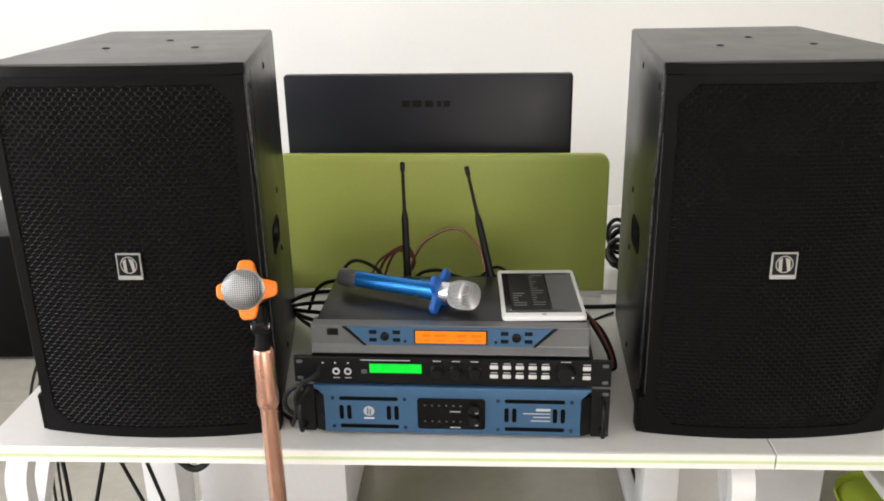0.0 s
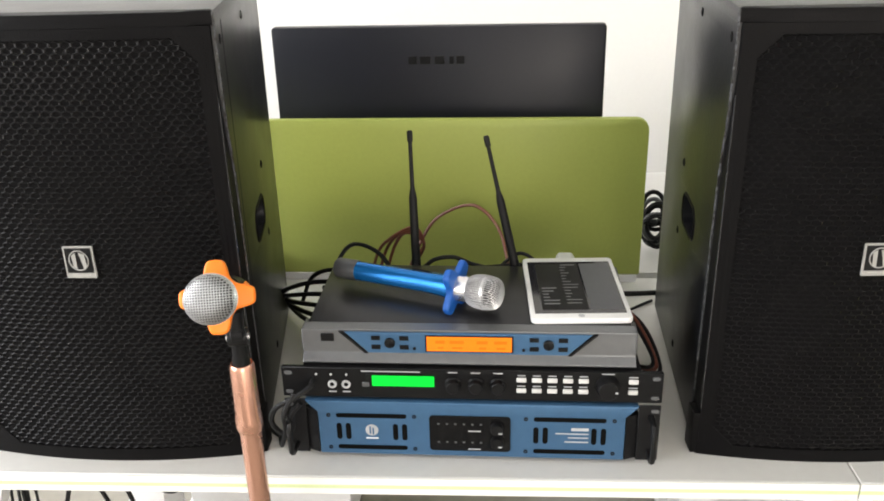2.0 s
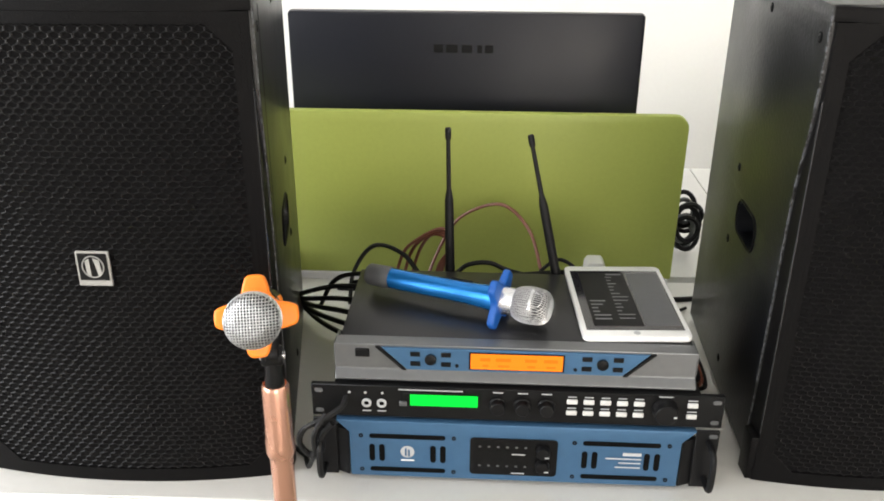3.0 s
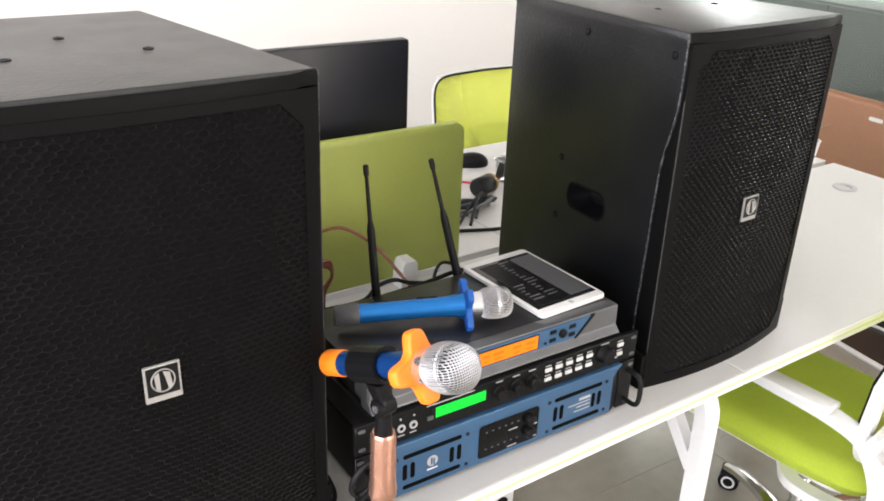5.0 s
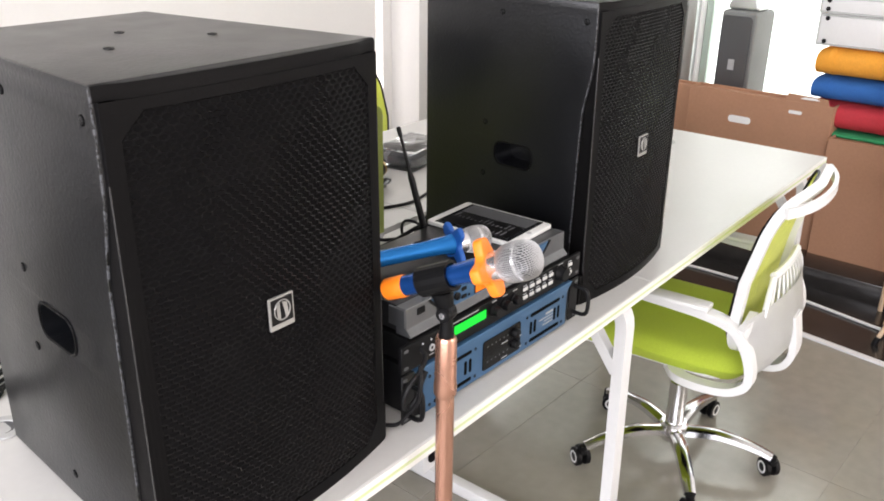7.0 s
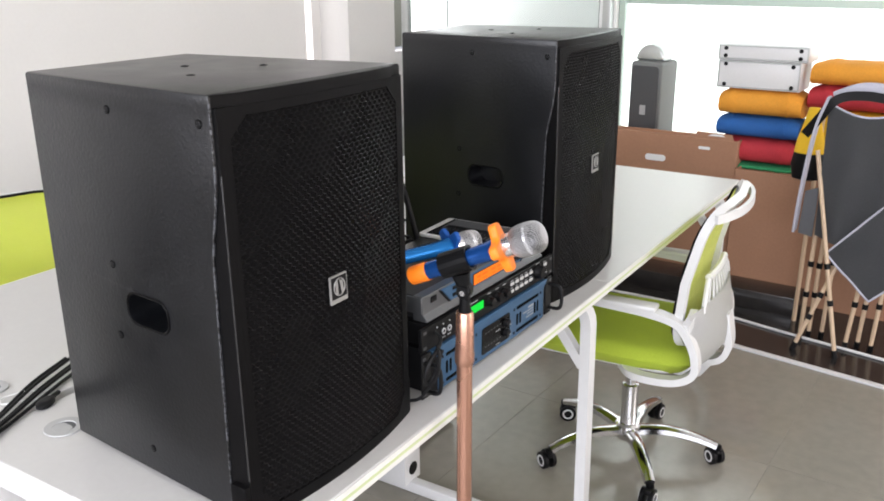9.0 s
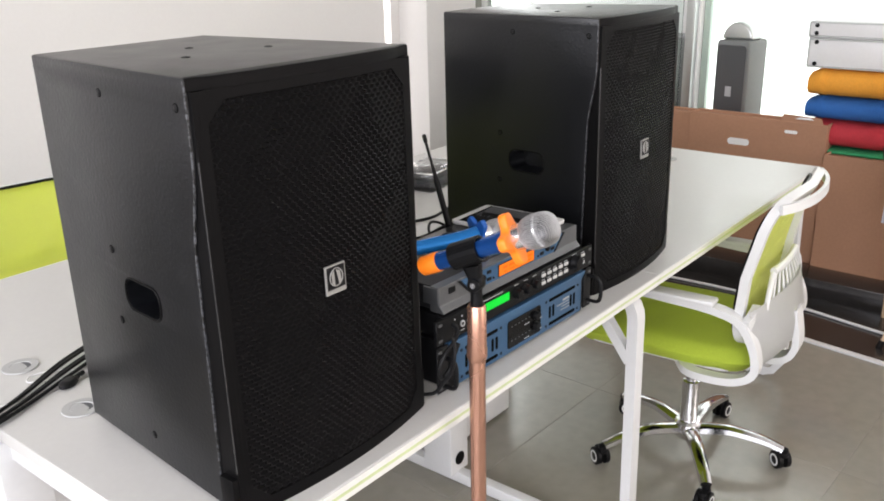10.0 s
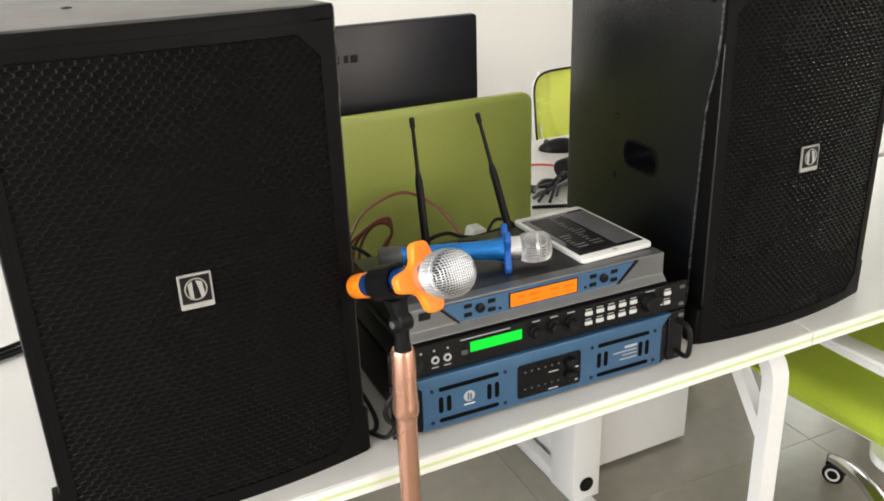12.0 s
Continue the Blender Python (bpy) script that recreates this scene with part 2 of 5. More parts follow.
def sweep(pts, section, closed=False, up=Vector((0, 0, 1)), scale=None):
    """Sweeps a section of (u, v) pairs along points."""
    bm = bmesh.new()
    pts = [Vector(p) for p in pts]
    n = len(pts)
    rings, prev = [], None
    for i, p in enumerate(pts):
        if closed:
            d = pts[(i + 1) % n] - pts[i - 1]
        else:
            d = pts[min(i + 1, n - 1)] - pts[max(i - 1, 0)]
        d.normalize()
        if prev is None:
            side = d.cross(up)
            if side.length < 1e-3:
                side = d.cross(Vector((1, 0, 0)))
        else:
            side = prev - d * prev.dot(d)
        side.normalize()
        prev = side
        top = side.cross(d)
        k = 1.0 if scale is None else scale[i]
        rings.append([bm.verts.new(p + (side * u + top * v) * k) for u, v in section])
    m = len(section)
    for i in range(n if closed else n - 1):
        a, b = rings[i], rings[(i + 1) % n]
        for j in range(m):
            bm.faces.new((a[j], a[(j + 1) % m], b[(j + 1) % m], b[j]))
    if not closed:
        bm.faces.new(rings[0][::-1])
        bm.faces.new(rings[-1])
    return bm


def circle(r, n=10):
    return [(r * math.cos(2 * math.pi * i / n), r * math.sin(2 * math.pi * i / n)) for i in range(n)]


def tube(pts, r, n=10, curve=0, closed=False, scale=None):
    return sweep(smooth_path(pts, curve) if curve else pts, circle(r, n), closed, scale=scale)


def lathe(profile, n=24, cap=True):
    """Turns (radius, height) pairs round z."""
    bm = bmesh.new()
    rings = []
    for r, z in profile:
        rings.append([bm.verts.new((r * math.cos(2 * math.pi * i / n), r * math.sin(2 * math.pi * i / n), z)) for i in range(n)])
    for a, b in zip(rings, rings[1:]):
        for i in range(n):
            bm.faces.new((a[i], a[(i + 1) % n], b[(i + 1) % n], b[i]))
    if cap:
        bm.faces.new(rings[0][::-1])
        bm.faces.new(rings[-1])
    return bm


def along(a, b):
    """The pose that carries z onto the way from a to b."""
    a, b = Vector(a), Vector(b)
    return Matrix.Translation(a) @ (b - a).to_track_quat("Z", "Y").to_matrix().to_4x4()


# ---- the room ----
def structure(name, bm, material, label, category, m=None, smooth=False):
    return tagged(part(name, bm, material, None, "", smooth, m), label, category, kind="structure")


XL, XR, YF, YB, ZC = -3.4, 3.3, -4.6, 4.0, 2.9
FLOOR = structure("floor", block(XL - 0.2, XR + 1.1, YF - 0.2, YB + 0.2, -0.15, -0.0014), M_GROUT, "grey polished tile floor with thin joints", "floor")
structure("ceiling", block(XL - 0.2, XR + 1.1, YF - 0.2, YB + 0.2, ZC, ZC + 0.15), M_CEIL, "plain white ceiling", "ceiling")
structure("wall_back", join(block(XL - 0.2, 2.585, YB, YB + 0.2, 0, ZC), block(2.585, 2.645, YB, YB + 0.2, 2.6, ZC), block(2.645, 3.46, YB, YB + 0.2, 0, ZC), block(3.46, XR + 0.9, YB, YB + 0.2, 0, 0.9), block(3.46, XR + 0.9, YB, YB + 0.2, 2.6, ZC)), M_WALL, "white painted wall with a slit window and an added lamp opening", "wall")
structure("column", block(2.72, 3.17, YB - 0.22, YB, 0, ZC), M_WALL, "white square column in the corner", "column")
# window wall: sill, head and piers round a real opening
structure("wall_left", join(block(XL - 0.2, XL, YF, YB, 0, 0.9), block(XL - 0.2, XL, YF, YB, 2.6, ZC), block(XL - 0.2, XL, YF, -3.0, 0.9, 2.6), block(XL - 0.2, XL, 2.6, YB, 0.9, 2.6)), M_WALL, "white wall with a wide window opening", "wall")
structure("wall_front", join(block(XL, XR, YF - 0.2, YF, 0, 0.9), block(XL, XR, YF - 0.2, YF, 2.6, ZC), block(XL, 0.6, YF - 0.2, YF, 0.9, 2.6), block(3.1, XR, YF - 0.2, YF, 0.9, 2.6)), M_WALL, "white wall with a wide window opening", "wall")
structure("wall_right", join(block(XR, XR + 0.2, YF, 0.25, 0, ZC), block(XR, XR + 0.2, 0.25, 2.36, 2.6, ZC), block(XR, XR + 0.2, 2.35, 2.36, 0, 2.6), block(XR + 0.9, XR + 1.1, 2.30, YB + 0.2, 0, ZC), block(XR + 0.26, XR + 0.9, 2.30, 2.36, 0, ZC)), M_WALLR, "white painted wall, lightened as if strongly lit, with a tall glazed opening", "wall")
structure("daylight_backdrop", block(XR + 0.205, XR + 0.255, 0.15, 2.36, -0.1, 2.7), M_DAY, "blank white daylight outside the tall window", "backdrop")
gw = thing("window_right", pose(XR + 0.06, 0, 0), "tall glazing in pale green aluminium, bright with daylight", "window", kind="structure")
part("pane", block(-0.003, 0.003, 0.29, 2.315, 0.05, 1.25), M_GLASS, gw, "greenish glass pane", False).visible_shadow = False
part("pane", block(-0.003, 0.003, 0.29, 2.315, 1.292, 2.56), M_GLASS, gw, "greenish glass pane", False).visible_shadow = False
for y in (0.252, 2.312):
    part("window_frame", block(-0.02, 0.02, y, y + 0.036, 0.0, 2.598, 0.003, 1), M_ALUG, gw)
for z in (0.002, 1.252, 2.558):
    part("window_rail", block(-0.018, 0.018, 0.29, 2.31, z, z + 0.038, 0.003, 1), M_ALUG, gw)

# glass partition before the right wall
gp = thing("glass_partition", pose(XR - 0.02, 0, 0), "pale green glass partition with slim aluminium posts", "partition", kind="structure")
part("pane", block(-0.004, 0.004, 2.44, 3.74, 0.04, 2.6), M_GLASS, gp, "greenish glass pane", False)
for y in (2.36, 3.74):
    part("post", block(-0.025, 0.025, y, y + 0.05, 0, 2.65, 0.003), M_ALU, gp)
part("bottom_rail", block(-0.02, 0.02, 2.42, 3.74, 0, 0.05, 0.003), M_ALU, gp)

# black sheet on the floor with a white edge strip
SHEET = pose(1.975, 1.2, 0, 0, 0, -6.5)
structure("floor_sheet", block(0.0, 1.1, -3.0, 1.3, 0.0, 0.004), M_DARKMAT, "shiny black floor sheet", "floor covering", SHEET)
structure("edge_strip", block(-0.028, -0.002, -3.0, 1.3, 0.0, 0.009, 0.002, 1), M_WSTEEL, "white edge strip of the floor sheet", "trim", SHEET)

lk = thing("low_cabinet", pose(XR + 0.30, 3.05, 0), "low grey cabinet behind the glass partition", "cabinet")
part("carcass", block(-0.14, 0.14, -0.60, 0.60, 0.0, 0.93, 0.004), M_GREYCAB, lk)
for y in (-0.30, 0.30):
    part("door", block(-0.158, -0.1415, y - 0.295, y + 0.295, 0.03, 0.915, 0.002), M_GREYCAB, lk)


# ---- desks ----
DESK = pose(0.487, 1.130, 0, 0, 0, 1.7)
DW, DD, DZ = 1.19, 0.60, 0.75


def desk_top(m, label, wide=DW):
    d = thing("desk", m, label, "desk", "desks of the cluster")
    part("tabletop", block(0.001, wide - 0.001, 0.003, DD - 0.002, DZ - 0.025, DZ, 0.0012, 1), M_DESK, d)
    part("edge_band", block(0.001, wide - 0.001, 0.0, 0.0028, DZ - 0.025, DZ - 0.0005), M_EDGE, d, "white edge band")
    part("edge_line", block(0.001, wide - 0.001, -0.0006, 0.0006, DZ - 0.0155, DZ - 0.0105), M_EDGEG, d, "lime green line along the edge")
    return d


desk_top(DESK @ pose(-DW - 0.032, 0, 0), "white laminate office desk with a lime edge line, carrying sound equipment", DW + 0.032)
desk_top(DESK, "white laminate office desk with a lime edge line, partly empty")
desk_top(DESK @ pose(0, 2 * DD + 0.02, 0, 0, 0, 180), "white laminate desk on the far side, carrying a monitor", DW + 0.032)
desk_top(DESK @ pose(DW, 2 * DD + 0.02, 0, 0, 0, 180), "white laminate desk on the far side, with small clutter")


# ---- loudspeakers ----
SW, SD, SH = 0.380, 0.397, 0.575
INSET = {-1: 0.031, 1: 0.0545}      # the rear is narrower, more so on one side


def front_y(x, z):
    """The bowed front of a cabinet: fullest at the foot, flatter towards the top."""
    return -(0.029 - 0.015 * z / SH) * (1 - 0.75 * (2 * x / SW) ** 2)


def side_y(z):
    """How far the wooden side stops behind the front, by height."""
    t = z / SH
    if t > 0.84:
        return 0.0
    if t > 0.62:
        k = (0.84 - t) / 0.22
        return 0.018 * k * k * (3 - 2 * k)
    return 0.018 + 0.008 * (0.62 - t) / 0.62


def side_x(sx, y):
    """Half width of one side of a cabinet, by depth."""
    return SW / 2 - y * INSET[sx] / SD


def at_front_corner(co, slack):
    yf = side_y(co.z)
    return co.y < 0.05 and abs(co.y - yf) < slack and abs(abs(co.x) - side_x(1 if co.x > 0 else -1, yf)) < slack


def speaker_body():
    bm = bmesh.new()
    lip = SH - 0.0165
    zs = [0.012 + (lip - 0.012) * i / 24 for i in range(25)] + [lip + 0.0005, SH]
    rings = []
    for z in zs:
        yf = side_y(z)
        xl, xr = side_x(-1, yf), side_x(1, yf)
        ring = [(-xl, yf), (-side_x(-1, SD), SD), (side_x(1, SD), SD), (xr, yf), (xr - 0.016, yf)]
        flush = 1.0 if z > lip + 0.0002 else 0.0
        for i in range(9):
            x = xr - 0.016 - (xl + xr - 0.032) * (i + 0.5) / 9
            ring.append((x, front_y(x, z) * flush + 0.03 * (1 - flush)))
        ring.append((-xl + 0.016, yf))
        rings.append([bm.verts.new((x, y, z)) for x, y in ring])
    k = len(rings[0])
    for a, b in zip(rings, rings[1:]):
        for i in range(k):
            bm.faces.new((a[i], a[(i + 1) % k], b[(i + 1) % k], b[i]))
    bm.faces.new(rings[0][::-1])
    bm.faces.new(rings[-1])
    bmesh.ops.recalc_face_normals(bm, faces=bm.faces)
    front = [e for e in bm.edges if abs(e.verts[0].co.z - e.verts[1].co.z) > 0.005 and all(at_front_corner(v.co, 1e-5) for v in e.verts)]
    bmesh.ops.bevel(bm, geom=front, offset=0.0024, segments=2, profile=0.5, affect="EDGES")
    top = [e for e in bm.edges if all(v.co.z > SH - 1e-4 for v in e.verts) and e.calc_face_angle(0) > 0.5]
    back = [e for e in bm.edges if all(v.co.y > SD - 1e-4 for v in e.verts) and abs(e.verts[0].co.z - e.verts[1].co.z) > 0.01]
    bmesh.ops.bevel(bm, geom=top + back, offset=0.004, segments=2, profile=0.5, affect="EDGES")
    # carry handles sunk into both sides
    body = new("body_blank", finish(bm, "body_blank", None))
    cuts = []
    for sx in (-1, 1):
        y = 0.168
        cut = new("cut", finish(extrude_poly(rounded(0.086, 0.043, 0.017, 5), 0.10, "x", 0, 1, -0.05), "cut", None))
        cut.matrix_basis = pose(sx * side_x(sx, y), y, 0.268, 0, 0, sx * math.degrees(math.atan2(INSET[sx], SD)))
        mod = body.modifiers.new("cut", "BOOLEAN")
        mod.operation, mod.object, mod.solver = "DIFFERENCE", cut, "EXACT"
        cuts.append(cut)
    me = bpy.data.meshes.new_from_object(body.evaluated_get(bpy.context.evaluated_depsgraph_get()))
    for ob in (body, *cuts):
        bpy.data.objects.remove(ob)
    out = bmesh.new()
    out.from_mesh(me)
    return out


def grille_sheet(w, z0, z1, cut):
    """A bowed steel sheet with rows of stretched hexagonal holes."""
    px, pz = 0.0124, 0.0064
    verts, faces, seen = [], [], {}

    def vert(x, y, z):
        verts.append((x, y, z))
        return len(verts) - 1

    def inside(x, z):
        if abs(x) > w / 2 or z < z0 or z > z1:
            return False
        dx, dz = w / 2 - abs(x), min(z - z0, z1 - z)
        return dx + dz > cut
    rows = int((z1 - z0) / pz)
    cols = int(w / px) + 1
    hexa = [(0.5, 1 / 3), (0.0, 2 / 3), (-0.5, 1 / 3), (-0.5, -1 / 3), (0.0, -2 / 3), (0.5, -1 / 3)]
    for r in range(rows + 1):
        for c in range(-cols // 2, cols // 2 + 1):
            cx, cz = (c + 0.5 * (r % 2)) * px, z0 + (r + 0.5) * pz
            if not inside(cx, cz):
                continue
            outer, inner, deep = [], [], []
            for u, v in hexa:
                x, z = cx + u * px, cz + v * pz
                key = (round(x * 1e5), round(z * 1e5))
                if key not in seen:
                    seen[key] = vert(x, front_y(x, z), z)
                outer.append(seen[key])
                xi, zi = cx + u * px * 0.74, cz + v * pz * 0.72
                inner.append(vert(xi, front_y(xi, zi) + 0.0007, zi))
                deep.append(vert(xi, front_y(xi, zi) + 0.0016, zi))
            for i in range(6):
                j = (i + 1) % 6
                faces.append((outer[i], outer[j], inner[j], inner[i]))
                faces.append((inner[i], inner[j], deep[j], deep[i]))
    me = bpy.data.meshes.new("grille_sheet")
    me.from_pydata(verts, [], faces)
    me.materials.append(M_GRILLE)
    return me


def bowed(x0, x1, z0, z1, y_in, y_out, n=16):
    """A bowed slab between two depths behind the front line."""
    bm = bmesh.new()
    cols = []
    for i in range(n + 1):
        x = x0 + (x1 - x0) * i / n
        cols.append([bm.verts.new((x, front_y(x, z) + d, z)) for d, z in ((y_in, z0), (y_out, z0), (y_out, z1), (y_in, z1))])
    for a, b in zip(cols, cols[1:]):
        for k in range(4):
            bm.faces.new((a[k], a[(k + 1) % 4], b[(k + 1) % 4], b[k]))
    bm.faces.new(cols[0][::-1])
    bm.faces.new(cols[-1])
    return bm


def frame_corner(sx, z, sz, cut):
    x = sx * (SW / 2 - 0.013)
    bm = bmesh.new()
    pts = [(x, z), (x - sx * cut, z), (x, z + sz * cut)]
    a = [bm.verts.new((u, front_y(u, v) - 0.0012, v)) for u, v in pts]
    b = [bm.verts.new((u, front_y(u, v) + 0.006, v)) for u, v in pts]
    bm.faces.new(a)
    bm.faces.new(b[::-1])
    for i in range(3):
        bm.faces.new((a[i], b[i], b[(i + 1) % 3], a[(i + 1) % 3]))
    return bm


def badge_marks():
    """The dark field and the pale strokes on a badge, as plain shapes."""
    field = block(-0.0162, 0.0162, -0.0021, -0.0013, -0.0135, 0.0182)
    ring = [(0.0118 * math.cos(radians(a)), -0.0026, 0.0028 + 0.0125 * math.sin(radians(a))) for a in range(0, 360, 15)]
    bars = ([(-0.0085, 0.0095), (-0.0035, 0.0125), (-0.0030, -0.0085), (-0.0075, -0.0060)], [(0.0005, 0.0130), (0.0075, 0.0105), (0.0090, -0.0045), (0.0050, -0.0085), (0.0030, 0.0030)])
    stroke = [extrude_poly(b, 0.0006, "y", at=-0.0027) for b in bars] + [tube(ring, 0.0008, 5, closed=True), block(-0.011, 0.011, -0.0021, -0.0013, -0.0172, -0.0160)]
    return field, join(*stroke)


def loudspeaker(m, label, tall):
    s = thing("loudspeaker", m, label, "loudspeaker", "pair of loudspeakers")
    s.scale.z = tall
    cab = part("cabinet", speaker_body(), M_CAB, s, "textured black painted cabinet, worn at the front edges")
    cab.data.materials.append(M_WORN)
    cab.data.materials.append(M_FRAME)
    for p in cab.data.polygons:
        if at_front_corner(p.center, 0.0030):
            p.material_index = 1
        elif p.center.z > SH - 0.0165 and p.normal.y < -0.6:
            p.material_index = 2
    # frame that carries the grille, flush below the top lip
    zt = SH - 0.016
    fr = [bowed(-SW / 2 + 0.003, SW / 2 - 0.003, 0.0, 0.018, -0.001, 0.04), bowed(-SW / 2 + 0.006, SW / 2 - 0.006, zt - 0.012, zt, -0.001, 0.012),
          bowed(-SW / 2 + 0.005, -SW / 2 + 0.0225, 0.0, zt, -0.001, 0.045, 3), bowed(SW / 2 - 0.0225, SW / 2 - 0.005, 0.0, zt, -0.001, 0.045, 3)]
    for sx in (-1, 1):
        fr += [frame_corner(sx, zt - 0.011, -1, 0.036), frame_corner(sx, 0.017, 1, 0.036)]
    g = part("grille_frame", join(*fr), M_FRAME, s, "black moulded grille frame", smooth=False)
    sheet = new("grille", grille_sheet(SW - 0.028, 0.014, zt - 0.010, 0.03))
    sheet.parent = s
    sheet["label"] = "black perforated steel grille"
    part("foam", bowed(-SW / 2 + 0.02, SW / 2 - 0.02, 0.02, zt - 0.01, 0.0013, 0.0030), M_FOAM, s, "black foam behind the grille")
    # thin glossy tubes added along the frame edges to draw their highlight line
    for sx in (-1, 1):
        xe = sx * (SW / 2 - 0.0055)
        part("highlight_bead", tube([(xe, front_y(xe, 0.07) + 0.0003, 0.07), (xe, front_y(xe, 0.48) + 0.0003, 0.48)], 0.0015, 6), M_BEAD, s)
    # feet blocks that stand proud at the lower side corners
    for sx in (-1, 1):
        part("side_foot", block(min(sx * 0.176, sx * (0.1926 - sx * 0.0014)), max(sx * 0.176, sx * (0.1926 - sx * 0.0014)), -0.008, 0.020, 0.0, 0.062, 0.002), M_FRAME, s)
    b = part("badge", extrude_poly(rounded(0.037, 0.041, 0.001, 2), 0.003, "y", 0.0004, 1, -0.0015), M_SILVER, s, "square silver badge", False, pose(-0.0043, front_y(0, 0.2866) - 0.0025, 0.2866, -1.5))
    field, strokes = badge_marks()
    part("badge_field", field, M_BLACK, b)
    part("badge_strokes", strokes, M_SILVER, b, smooth=False)
    # recessed handles in both sides
    for sx in (-1, 1):
        def on_side(y, z, out=0.0, sx=sx):
            return pose(sx * (side_x(sx, y) + out), y, z, 0, 0, sx * math.degrees(math.atan2(INSET[sx], SD)))
        rim = [(0, u, v) for u, v in rounded(0.091, 0.047, 0.0185, 5)]
        part("handle_rim", moved(tube(rim, 0.0022, 6, closed=True), on_side(0.168, 0.268)), M_FRAME, s)
        for y, z in ((0.205, 0.54), (0.021, 0.540), (0.238, 0.324), (0.240, 0.218), (0.195, 0.05)):
            seat_ = on_side(y, z) @ pose(0, 0, 0, 0, 90 * sx, 0)
            sc = part("screw", moved(lathe([(0.0042, 0.0), (0.0042, 0.0012), (0.003, 0.0018), (0.0012, 0.0018), (0.0012, 0.001)], 10), seat_), M_BLACKM, s)
            part("screw_recess", moved(lathe([(0.0058, -0.001), (0.0058, 0.0006)], 14), seat_), M_HOLE, sc)
    for x, y in ((-0.07, 0.16), (0.07, 0.16), (0.0, 0.25)):
        part("rigging_plug", moved(lathe([(0.006, 0), (0.006, 0.001), (0.003, 0.0011), (0.003, 0.0004)], 12), pose(x, y, SH)), M_BLACKM, s)
    return s


loudspeaker(pose(-0.4643, 1.1631, DZ, 0, 0, 1.7), "black loudspeaker with a perforated grille, standing on a white desk", 1.006)
loudspeaker(pose(0.4808, 1.2039, DZ, 0, 0, 3.2), "black loudspeaker with a perforated grille, standing across a desk joint", 0.992)


# ---- rack equipment between the loudspeakers ----
def ear_slot(x, z, parent, y=0.0):
    return part("ear_slot", moved(extrude_poly(rounded(0.010, 0.0055, 0.0027, 3), 0.0006, "y", at=-0.0006), pose(x, y, z)), M_DIMPRINT, parent, smooth=False)


